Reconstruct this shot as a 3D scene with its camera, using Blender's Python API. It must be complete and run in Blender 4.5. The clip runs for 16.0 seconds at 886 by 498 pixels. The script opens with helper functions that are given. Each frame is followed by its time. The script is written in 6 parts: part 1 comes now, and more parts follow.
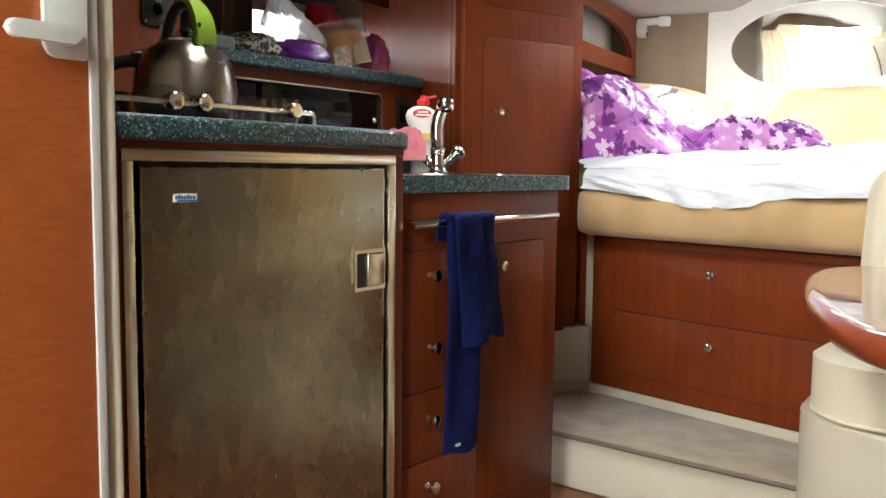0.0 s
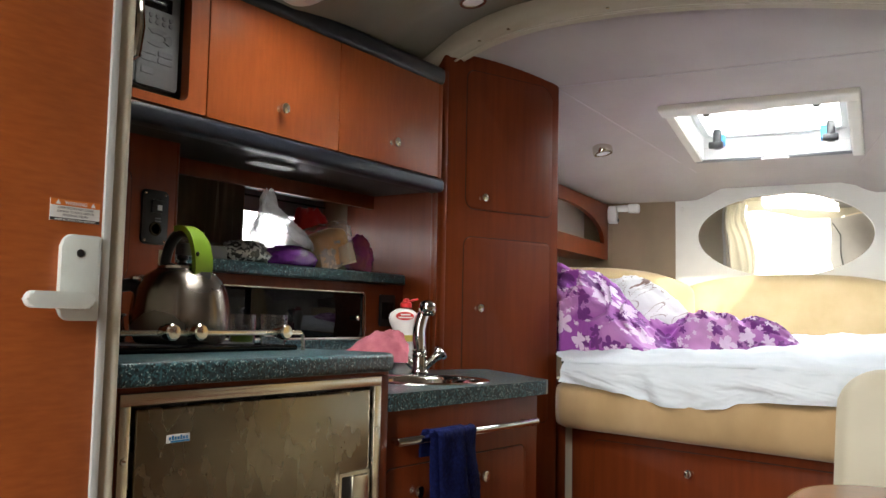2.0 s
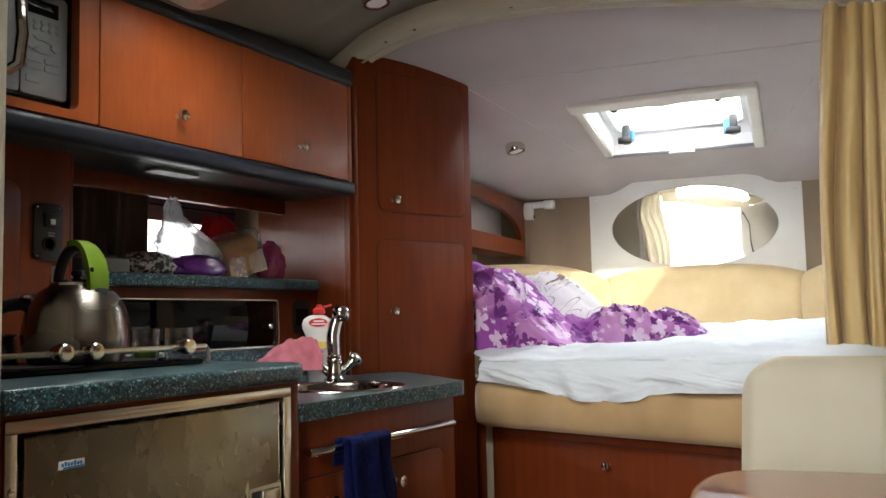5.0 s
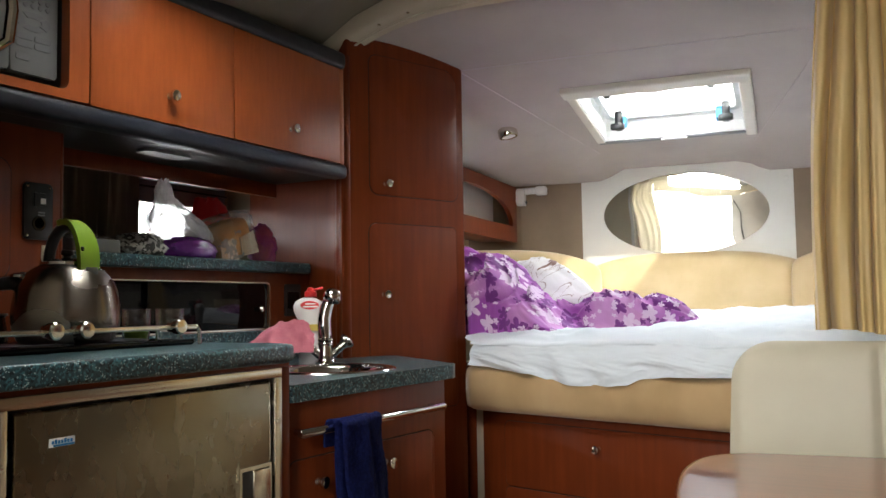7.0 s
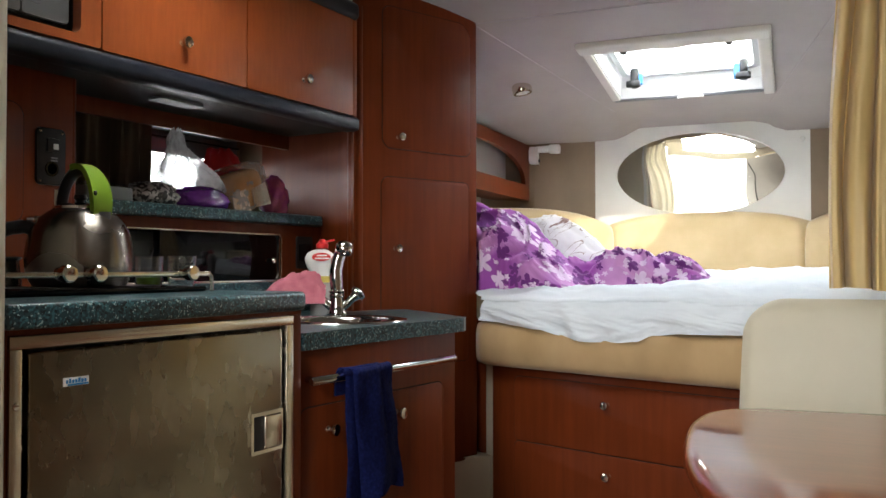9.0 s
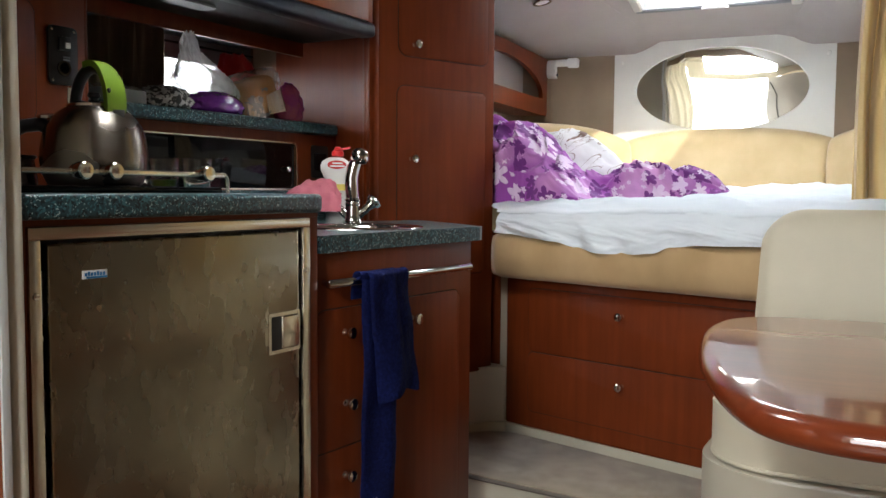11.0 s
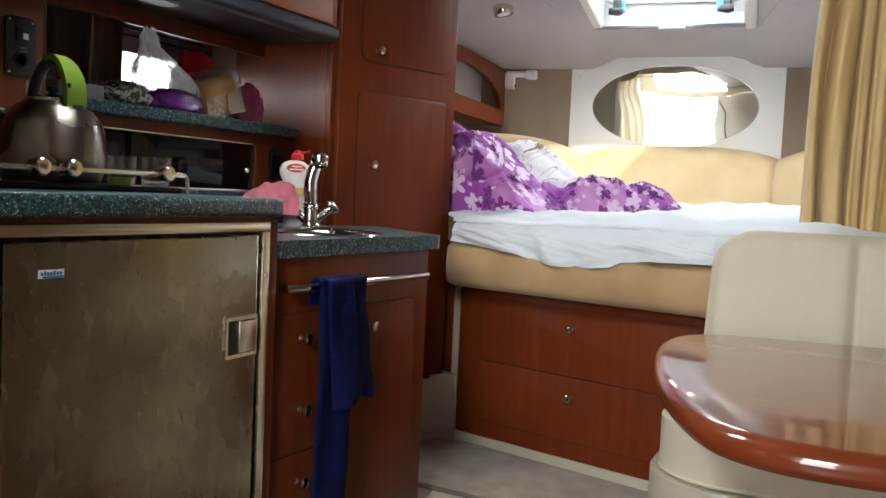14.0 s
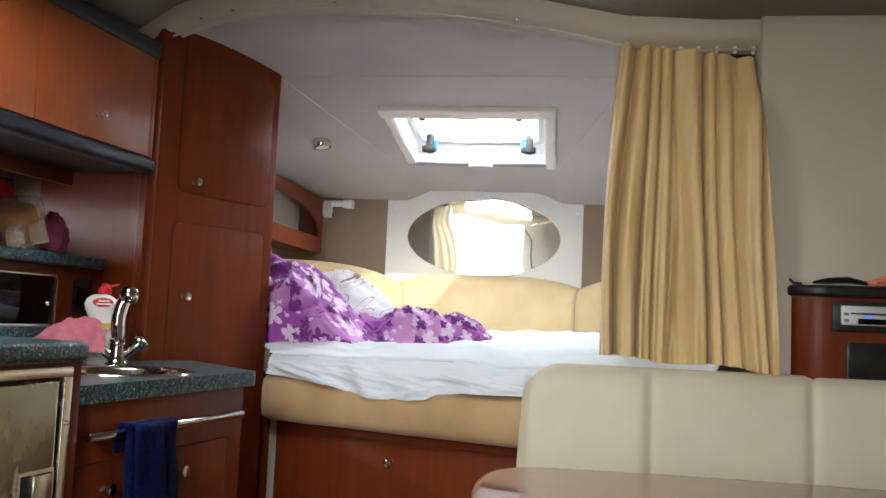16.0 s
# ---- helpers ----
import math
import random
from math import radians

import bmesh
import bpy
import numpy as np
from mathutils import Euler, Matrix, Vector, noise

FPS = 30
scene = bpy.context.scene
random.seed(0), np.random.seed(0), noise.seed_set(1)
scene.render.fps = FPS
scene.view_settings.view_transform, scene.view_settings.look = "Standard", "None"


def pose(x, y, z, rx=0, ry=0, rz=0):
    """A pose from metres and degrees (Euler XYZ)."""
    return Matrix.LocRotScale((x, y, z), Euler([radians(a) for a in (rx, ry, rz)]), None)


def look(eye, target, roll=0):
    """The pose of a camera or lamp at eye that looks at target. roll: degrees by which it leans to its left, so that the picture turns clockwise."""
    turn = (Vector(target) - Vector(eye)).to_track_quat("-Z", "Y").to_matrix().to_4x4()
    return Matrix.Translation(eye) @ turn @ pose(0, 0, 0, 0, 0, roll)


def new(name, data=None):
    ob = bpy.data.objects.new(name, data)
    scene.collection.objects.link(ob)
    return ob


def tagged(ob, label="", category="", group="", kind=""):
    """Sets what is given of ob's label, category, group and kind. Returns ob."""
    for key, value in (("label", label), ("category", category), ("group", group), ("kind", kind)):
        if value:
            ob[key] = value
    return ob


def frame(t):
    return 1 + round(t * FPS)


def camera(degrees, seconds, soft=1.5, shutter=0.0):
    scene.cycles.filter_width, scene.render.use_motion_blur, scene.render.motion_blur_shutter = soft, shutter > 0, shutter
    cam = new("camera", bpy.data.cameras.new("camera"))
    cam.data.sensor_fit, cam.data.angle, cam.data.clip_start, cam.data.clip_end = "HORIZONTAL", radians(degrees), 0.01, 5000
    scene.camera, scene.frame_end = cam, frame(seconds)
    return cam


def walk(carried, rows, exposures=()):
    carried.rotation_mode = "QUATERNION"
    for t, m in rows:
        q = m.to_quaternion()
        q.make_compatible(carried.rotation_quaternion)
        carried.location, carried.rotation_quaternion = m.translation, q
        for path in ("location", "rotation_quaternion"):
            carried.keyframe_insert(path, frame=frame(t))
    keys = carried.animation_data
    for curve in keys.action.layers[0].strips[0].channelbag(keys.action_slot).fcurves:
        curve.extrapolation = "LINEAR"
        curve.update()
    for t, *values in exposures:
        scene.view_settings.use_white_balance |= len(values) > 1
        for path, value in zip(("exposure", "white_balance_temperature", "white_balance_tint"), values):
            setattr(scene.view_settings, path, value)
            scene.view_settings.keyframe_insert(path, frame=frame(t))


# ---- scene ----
cam = camera(54.6, 16.0)
PATH = [
    (0, (0.13, 0.159, 0.916), (-1.032, 1.777, 0.733), 0.6),
    (0.5, (0.128, 0.149, 0.963), (-1.033, 1.774, 0.847), 1.2),
    (1, (0.135, 0.137, 0.995), (-0.989, 1.791, 0.95), 1.3),
    (1.5, (0.142, 0.119, 1.031), (-0.979, 1.774, 1.099), 1.0),
    (2, (0.149, 0.094, 1.063), (-0.97, 1.744, 1.227), 1.1),
    (2.5, (0.17, 0.059, 1.082), (-0.965, 1.691, 1.298), 0.9),
    (3, (0.178, 0.052, 1.084), (-0.911, 1.716, 1.3), 1.1),
    (3.5, (0.169, 0.081, 1.074), (-0.91, 1.755, 1.259), 0.7),
    (4, (0.171, 0.107, 1.077), (-0.887, 1.795, 1.255), -0.6),
    (4.5, (0.177, 0.126, 1.078), (-0.811, 1.857, 1.252), -1.6),
    (7, (0.176, 0.127, 1.066), (-0.782, 1.878, 1.196), -0.9),
    (7.5, (0.172, 0.126, 1.062), (-0.784, 1.88, 1.172), -0.5),
    (8, (0.168, 0.128, 1.054), (-0.79, 1.881, 1.144), -0.3),
    (8.5, (0.169, 0.13, 1.048), (-0.803, 1.876, 1.117), -0.2),
    (11, (0.155, 0.141, 0.999), (-0.852, 1.864, 0.865), 0.4),
    (11.5, (0.149, 0.144, 0.984), (-0.859, 1.861, 0.788), 0.9),
    (12, (0.145, 0.151, 0.971), (-0.85, 1.87, 0.731), 1.3),
    (12.5, (0.143, 0.149, 0.967), (-0.835, 1.873, 0.702), 1.8),
    (13, (0.14, 0.144, 0.968), (-0.823, 1.878, 0.712), 2.1),
    (13.5, (0.135, 0.136, 0.99), (-0.802, 1.892, 0.788), 2.4),
    (14, (0.133, 0.124, 1.011), (-0.767, 1.905, 0.889), 2.6),
    (14.5, (0.126, 0.106, 1.027), (-0.719, 1.918, 1.004), 2.5),
    (15, (0.131, 0.095, 1.043), (-0.69, 1.917, 1.106), 2.1),
    (15.5, (0.133, 0.09, 1.053), (-0.59, 1.95, 1.177), 2.5),
    (16, (0.14, 0.092, 1.059), (-0.376, 2.017, 1.228), 2.5),
]
walk(cam, [(t, look(eye, target, roll)) for t, eye, target, roll in PATH],
     exposures=[(0, 0.70, 6500, 7), (0.5, 0.42, 6500, 7), (1, 0.28, 6500, 7), (1.5, 0.2, 6500, 7), (3, -0.02, 6500, 7), (8.5, -0.09, 6400, 7), (11, -0.09, 6250, 7), (13, -0.02, 6250, 7), (16, -0.03, 6250, 7)])

# ---- world, sun, large lights ----
SKY = bpy.data.worlds.new("sky")
scene.world = SKY
SKY.use_nodes = True
_nt = SKY.node_tree
_sky = _nt.nodes.new("ShaderNodeTexSky")
_sky.sky_type, _sky.sun_disc = "NISHITA", False
_sky.sun_elevation, _sky.sun_rotation = radians(41), radians(141)
_sky.dust_density = 3.0
_nt.links.new(_sky.outputs[0], _nt.nodes["Background"].inputs[0])
_nt.nodes["Background"].inputs[1].default_value = 0.12

sun_data = bpy.data.lights.new("sun", "SUN")
sun_data.energy, sun_data.angle, sun_data.color = 4.5, radians(0.6), (1.0, 0.95, 0.86)
sun = new("sun", sun_data)
sun.matrix_world = look((9.0, -11.2, 12.4), (0, 0, 0))


def sky_panel(name, eye, target, width, height, watts, color=(1, 1, 1)):
    data = bpy.data.lights.new(name, "AREA")
    data.shape, data.size, data.size_y, data.energy, data.color = "RECTANGLE", width, height, watts, color
    ob = new(name, data)
    ob.matrix_world = look(eye, target)
    return ob


# daylight through the openings: bow hatch, saloon hatch, companionway and its sliding hatch
sky_panel("hatch_daylight", (-0.65, 3.56, 1.98), (-0.66, 3.5, 0.9), 0.56, 0.56, 23, (0.95, 0.975, 1.0))
sky_panel("saloon_hatch_daylight", (-1.02, 1.42, 2.06), (-0.35, 2.45, 0.95), 0.42, 0.42, 18, (1.0, 0.97, 0.92))
sky_panel("companionway_daylight", (-0.18, -2.0, 1.14), (-0.18, 2.5, 1.05), 1.3, 1.5, 54, (1.0, 0.985, 0.96))
sky_panel("companionway_hatch_daylight", (-0.06, -1.24, 2.15), (-0.28, 0.10, 0.9), 0.66, 0.80, 92, (1.0, 0.985, 0.96))

# ---- materials ----


def mat(name, base, rough=0.5, metal=0.0, coat=0.0, second=None, scale=(8, 8, 8), detail=6.0, low=0.35, high=0.7,
        bump=0.0, bump_scale=200.0, stain=0.0, stain_scale=3.0, sheen=0.0, rough_var=0.0, ior=1.5, spec=0.5):
    """A principled material: two colours mixed by stretched noise, a larger stain, and a fine relief."""
    m = bpy.data.materials.new(name)
    m.use_nodes = True
    nt = m.node_tree
    p = nt.nodes["Principled BSDF"]
    p.inputs["Base Color"].default_value = (*base, 1)
    p.inputs["Roughness"].default_value = rough
    p.inputs["Metallic"].default_value = metal
    p.inputs["Coat Weight"].default_value = coat
    p.inputs["Coat Roughness"].default_value = 0.12
    p.inputs["Sheen Weight"].default_value = sheen
    p.inputs["IOR"].default_value = ior
    p.inputs["Specular IOR Level"].default_value = spec
    tc = nt.nodes.new("ShaderNodeTexCoord")
    mp = nt.nodes.new("ShaderNodeMapping")
    mp.inputs["Scale"].default_value = scale
    nt.links.new(tc.outputs["Object"], mp.inputs[0])
    colour = None
    if second:
        nz = nt.nodes.new("ShaderNodeTexNoise")
        nz.inputs["Scale"].default_value, nz.inputs["Detail"].default_value = 1.0, detail
        nt.links.new(mp.outputs[0], nz.inputs["Vector"])
        rp = nt.nodes.new("ShaderNodeValToRGB")
        rp.color_ramp.elements[0].position, rp.color_ramp.elements[1].position = low, high
        rp.color_ramp.elements[0].color, rp.color_ramp.elements[1].color = (*base, 1), (*second, 1)
        nt.links.new(nz.outputs[0], rp.inputs[0])
        colour = rp.outputs[0]
        if rough_var:
            mr = nt.nodes.new("ShaderNodeMapRange")
            mr.inputs["To Min"].default_value, mr.inputs["To Max"].default_value = max(0.02, rough - rough_var), rough + rough_var
            nt.links.new(nz.outputs[0], mr.inputs[0])
            nt.links.new(mr.outputs[0], p.inputs["Roughness"])
    if stain and colour:
        ns = nt.nodes.new("ShaderNodeTexNoise")
        ns.inputs["Scale"].default_value, ns.inputs["Detail"].default_value = stain_scale, 4.0
        nt.links.new(tc.outputs["Object"], ns.inputs["Vector"])
        mr = nt.nodes.new("ShaderNodeMapRange")
        mr.inputs["From Min"].default_value, mr.inputs["From Max"].default_value = 0.3, 0.7
        mr.inputs["To Min"].default_value, mr.inputs["To Max"].default_value = 1 - stain, 1 + stain * 0.4
        nt.links.new(ns.outputs[0], mr.inputs[0])
        mx = nt.nodes.new("ShaderNodeVectorMath")
        mx.operation = "SCALE"
        nt.links.new(colour, mx.inputs[0])
        nt.links.new(mr.outputs[0], mx.inputs["Scale"])
        colour = mx.outputs[0]
    if colour:
        nt.links.new(colour, p.inputs["Base Color"])
    if bump:
        nb = nt.nodes.new("ShaderNodeTexNoise")
        nb.inputs["Scale"].default_value, nb.inputs["Detail"].default_value = bump_scale, 3.0
        nt.links.new(tc.outputs["Object"], nb.inputs["Vector"])
        bp = nt.nodes.new("ShaderNodeBump")
        bp.inputs["Strength"].default_value, bp.inputs["Distance"].default_value = bump, 0.002
        nt.links.new(nb.outputs[0], bp.inputs["Height"])
        nt.links.new(bp.outputs[0], p.inputs["Normal"])
    return m


CHERRY = mat("cherry_wood", (0.126, 0.0235, 0.006), 0.38, coat=0.03, spec=0.16, second=(0.160, 0.031, 0.0078), scale=(40, 40, 3), detail=8, stain=0.14, stain_scale=4, bump=0.05, bump_scale=300)
DOOR_VENEER = mat("figured_door_veneer", (0.40, 0.098, 0.021), 0.40, spec=0.3, second=(0.48, 0.126, 0.029), scale=(26, 26, 150), detail=5, stain=0.12, stain_scale=9, bump=0.06, bump_scale=260)
CHERRY_LIGHT = mat("cherry_door_veneer", (0.25, 0.056, 0.013), 0.38, coat=0.05, spec=0.3, second=(0.285, 0.068, 0.017), scale=(90, 90, 14), detail=8, stain=0.12, stain_scale=6, bump=0.06, bump_scale=260)
TABLE_WOOD = mat("lacquered_cherry", (0.18, 0.034, 0.011), 0.30, spec=0.15, coat=1.0, second=(0.225, 0.047, 0.015), scale=(6, 60, 60), detail=8, stain=0.1, stain_scale=3)
TABLE_WOOD.node_tree.nodes["Principled BSDF"].inputs["Coat Roughness"].default_value = 0.02
TABLE_WOOD.node_tree.nodes["Principled BSDF"].inputs["Coat IOR"].default_value = 1.8
STEEL = mat("brushed_steel", (0.30, 0.263, 0.19), 0.27, metal=1.0, second=(0.38, 0.335, 0.25), scale=(24, 24, 13), detail=10, low=0.48, high=0.85, stain=0.10, stain_scale=16, rough_var=0.06)
_nt = STEEL.node_tree
_tc, _mp, _nz, _bp = (_nt.nodes.new(k) for k in ("ShaderNodeTexCoord", "ShaderNodeMapping", "ShaderNodeTexNoise", "ShaderNodeBump"))
_mp.inputs["Scale"].default_value, _nz.inputs["Scale"].default_value = (0.12, 0.12, 8.0), 1.0
_bp.inputs["Strength"].default_value, _bp.inputs["Distance"].default_value = 0.10, 0.02
_nt.links.new(_tc.outputs["Object"], _mp.inputs[0])
_nt.links.new(_mp.outputs[0], _nz.inputs["Vector"])
_nt.links.new(_nz.outputs[0], _bp.inputs["Height"])
_nt.links.new(_bp.outputs[0], _nt.nodes["Principled BSDF"].inputs["Normal"])
STEEL_TRIM = mat("steel_trim", (0.72, 0.66, 0.55), 0.25, metal=1.0, second=(0.78, 0.72, 0.6), scale=(2, 2, 40), rough_var=0.06)
KETTLE_STEEL = mat("kettle_steel", (0.27, 0.24, 0.21), 0.27, metal=1.0, second=(0.31, 0.275, 0.24), scale=(3, 3, 5), rough_var=0.05)
_nt = KETTLE_STEEL.node_tree
_tg = _nt.nodes.new("ShaderNodeTangent")
_tg.direction_type, _tg.axis = "RADIAL", "Z"
_nt.links.new(_tg.outputs[0], _nt.nodes["Principled BSDF"].inputs["Tangent"])
_nt.nodes["Principled BSDF"].inputs["Anisotropic"].default_value = 0.85
_nt.nodes["Principled BSDF"].inputs["Anisotropic Rotation"].default_value = 0.25
MIRROR = mat("acrylic_mirror", (0.80, 0.79, 0.77), 0.015, metal=1.0)
CHROME = mat("chrome", (0.66, 0.65, 0.63), 0.09, metal=1.0)
NICKEL = mat("satin_nickel", (0.70, 0.66, 0.58), 0.11, metal=1.0)
ALU = mat("satin_aluminium", (0.54, 0.56, 0.55), 0.36, metal=0.25, second=(0.60, 0.62, 0.61), scale=(60, 60, 3))
ALU_GREY = mat("grey_lock_paint", (0.60, 0.635, 0.60), 0.42, metal=0.1, second=(0.65, 0.685, 0.65), scale=(40, 40, 40), bump=0.03)
VINYL = mat("cream_vinyl", (0.62, 0.57, 0.44), 0.45, second=(0.66, 0.61, 0.475), scale=(5, 5, 5), stain=0.08, bump=0.18, bump_scale=420)
GASKET = mat("cream_gasket", (0.64, 0.62, 0.51), 0.6, second=(0.69, 0.67, 0.56), scale=(30, 30, 30), bump=0.2, bump_scale=600)
SUEDE = mat("tan_suede", (0.42, 0.275, 0.125), 0.85, second=(0.56, 0.385, 0.20), scale=(5, 5, 2.5), detail=4, stain=0.12, stain_scale=5, sheen=0.35, bump=0.12, bump_scale=500)
SUEDE_PALE = mat("sand_suede", (0.56, 0.41, 0.21), 0.85, second=(0.64, 0.485, 0.27), scale=(6, 6, 6), detail=5, stain=0.08, sheen=0.3, bump=0.1, bump_scale=500)
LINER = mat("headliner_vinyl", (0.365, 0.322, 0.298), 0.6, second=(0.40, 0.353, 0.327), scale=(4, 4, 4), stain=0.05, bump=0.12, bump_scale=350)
# saloon headliner vinyl, base colour darkened to stand for the ceiling's shade
SHADED_SALOON_LINER = mat("shaded_saloon_headliner", (0.185, 0.172, 0.132), 0.6, second=(0.21, 0.195, 0.15), scale=(4, 4, 4), stain=0.06, bump=0.12, bump_scale=350)
CREAM_WALL = mat("cream_wall_vinyl", (0.48, 0.44, 0.34), 0.6, second=(0.52, 0.475, 0.37), scale=(4, 4, 4), stain=0.05, bump=0.14, bump_scale=350)
GELCOAT = mat("white_gelcoat", (0.47, 0.435, 0.345), 0.32, second=(0.51, 0.475, 0.38), scale=(5, 5, 5), stain=0.06, coat=0.2)
MOULDED = mat("white_moulding", (0.70, 0.68, 0.63), 0.45, second=(0.74, 0.72, 0.67), scale=(8, 8, 8), bump=0.12, bump_scale=240)
BROWN_PANEL = mat("brown_side_fabric", (0.215, 0.155, 0.10), 0.8, second=(0.25, 0.18, 0.12), scale=(6, 6, 3), stain=0.15, stain_scale=4, bump=0.1)
CARPET = mat("taupe_carpet", (0.205, 0.155, 0.105), 0.95, second=(0.335, 0.265, 0.188), scale=(14, 14, 14), detail=9, stain=0.25, stain_scale=5, bump=0.8, bump_scale=500, sheen=0.3)
FLOOR_WOOD = mat("floor_laminate", (0.12, 0.045, 0.02), 0.35, second=(0.19, 0.075, 0.03), scale=(30, 3, 30), stain=0.1)
# near-black colour carries the shade under the wall cabinet
SHADED_UNDERSIDE = mat("shaded_cabinet_underside", (0.012, 0.011, 0.011), 0.55, second=(0.018, 0.016, 0.015), scale=(9, 9, 9))
NAVY_TRIM = mat("navy_black_trim", (0.008, 0.010, 0.017), 0.42, spec=0.3, second=(0.016, 0.019, 0.027), scale=(20, 20, 20), bump=0.06)
BLACK = mat("black_plastic", (0.008, 0.008, 0.009), 0.35, spec=0.3, second=(0.018, 0.018, 0.019), scale=(30, 30, 30))
BLACK_GLASS = mat("black_glass", (0.004, 0.004, 0.005), 0.06, spec=0.25)
GAP = mat("shadow_gap", (0.020, 0.008, 0.005), 0.8)
TOWEL = mat("navy_terry", (0.004, 0.0065, 0.040), 0.95, spec=0.1, second=(0.009, 0.014, 0.082), scale=(140, 140, 140), detail=6, stain=0.3, stain_scale=14, bump=1.0, bump_scale=330, sheen=0.0)
SHEET = mat("white_cotton", (0.80, 0.87, 0.95), 0.9, second=(0.83, 0.90, 0.97), scale=(5, 5, 5), bump=0.05, bump_scale=300, sheen=0.2)
CURTAIN = mat("gold_satin_curtain", (0.64, 0.46, 0.19), 0.42, second=(0.68, 0.50, 0.215), scale=(50, 50, 6), detail=6, stain=0.08, stain_scale=8, sheen=0.3, bump=0.1, bump_scale=300)
DARK_CURTAIN = mat("brown_port_curtain", (0.19, 0.15, 0.10), 0.75, second=(0.27, 0.21, 0.145), scale=(50, 50, 4), stain=0.2, bump=0.1)
GREEN = mat("lime_handle", (0.14, 0.24, 0.014), 0.3, second=(0.17, 0.29, 0.017), scale=(10, 10, 10), coat=0.4)
PINK = mat("pink_cloth", (0.42, 0.11, 0.155), 0.9, second=(0.52, 0.165, 0.21), scale=(40, 40, 40), bump=0.5, bump_scale=300)
WHITE_PLASTIC = mat("white_plastic", (0.74, 0.73, 0.72), 0.35, second=(0.78, 0.77, 0.76), scale=(10, 10, 10))
RED = mat("red_plastic", (0.52, 0.018, 0.022), 0.35, second=(0.6, 0.03, 0.03), scale=(10, 10, 10))
BREAD = mat("bread_crust", (0.58, 0.26, 0.07), 0.8, second=(0.66, 0.42, 0.2), scale=(18, 18, 18), bump=0.4, bump_scale=120)
CHECK_PAPER = mat("checked_paper", (0.62, 0.42, 0.26), 0.5, second=(0.80, 0.76, 0.70), scale=(30, 60, 4))
PURPLE_WRAP = mat("purple_wrapper", (0.10, 0.012, 0.20), 0.22, second=(0.20, 0.03, 0.34), scale=(25, 25, 25), coat=0.5, bump=0.4, bump_scale=60)
PINK_WRAP = mat("magenta_wrapper", (0.30, 0.03, 0.20), 0.25, second=(0.42, 0.08, 0.13), scale=(25, 25, 25), coat=0.4, bump=0.4, bump_scale=60)
LIGHT_GREY = mat("silver_plastic", (0.17, 0.18, 0.185), 0.45, metal=0.2, second=(0.20, 0.21, 0.215), scale=(10, 10, 10))
BUTTON_GREY = mat("button_grey", (0.16, 0.165, 0.18), 0.45)
ORANGE = mat("orange_print", (0.62, 0.16, 0.02), 0.5)
WHITE_PRINT = mat("white_print", (0.75, 0.75, 0.73), 0.5)
BLACK_PRINT = mat("black_print", (0.02, 0.02, 0.02), 0.5)
BLUE_PRINT = mat("blue_print", (0.02, 0.19, 0.42), 0.4)


def lit_canvas(name, base, share=0.5):
    """Cream cloth that lets daylight through."""
    m = mat(name, base, 0.85, second=tuple(c * 1.1 for c in base), scale=(6, 6, 6), stain=0.1)
    nt = m.node_tree
    tl = nt.nodes.new("ShaderNodeBsdfTranslucent")
    tl.inputs[0].default_value = (*base, 1)
    mx = nt.nodes.new("ShaderNodeMixShader")
    mx.inputs[0].default_value = share
    nt.links.new(nt.nodes["Principled BSDF"].outputs[0], mx.inputs[1])
    nt.links.new(tl.outputs[0], mx.inputs[2])
    nt.links.new(mx.outputs[0], nt.nodes["Material Output"].inputs[0])
    return m


HEAVY_CANVAS = lit_canvas("cream_canvas_cloth", (0.70, 0.66, 0.52), 0.10)
CLOUDY = lit_canvas("cloudy_vinyl_sheet", (0.62, 0.61, 0.57), 0.09)


def granite_material():
    m = mat("granite_laminate", (0.030, 0.050, 0.058), 0.30, spec=0.35)
    nt = m.node_tree
    p = nt.nodes["Principled BSDF"]
    tc = nt.nodes.new("ShaderNodeTexCoord")
    base = (0.016, 0.042, 0.052, 1)
    colour = None
    for n, (sc, thr, col) in enumerate(((260, 0.26, (0.045, 0.125, 0.145, 1)), (420, 0.07, (0.34, 0.44, 0.44, 1)), (260, 0.16, (0.004, 0.008, 0.010, 1)))):
        vo = nt.nodes.new("ShaderNodeTexVoronoi")
        vo.inputs["Scale"].default_value = sc
        mp = nt.nodes.new("ShaderNodeMapping")
        mp.inputs["Location"].default_value = (n * 3.1, n * 1.7, n * 0.9)
        nt.links.new(tc.outputs["Object"], mp.inputs[0])
        nt.links.new(mp.outputs[0], vo.inputs["Vector"])
        sep = nt.nodes.new("ShaderNodeSeparateColor")
        nt.links.new(vo.outputs["Color"], sep.inputs[0])
        lt = nt.nodes.new("ShaderNodeMath")
        lt.operation = "LESS_THAN"
        lt.inputs[1].default_value = thr
        nt.links.new(sep.outputs[0], lt.inputs[0])
        mx = nt.nodes.new("ShaderNodeMix")
        mx.data_type = "RGBA"
        nt.links.new(lt.outputs[0], mx.inputs[0])
        if colour is None:
            mx.inputs[6].default_value = base
        else:
            nt.links.new(colour, mx.inputs[6])
        mx.inputs[7].default_value = col
        colour = mx.outputs[2]
    nt.links.new(colour, p.inputs["Base Color"])
    return m


GRANITE = granite_material()


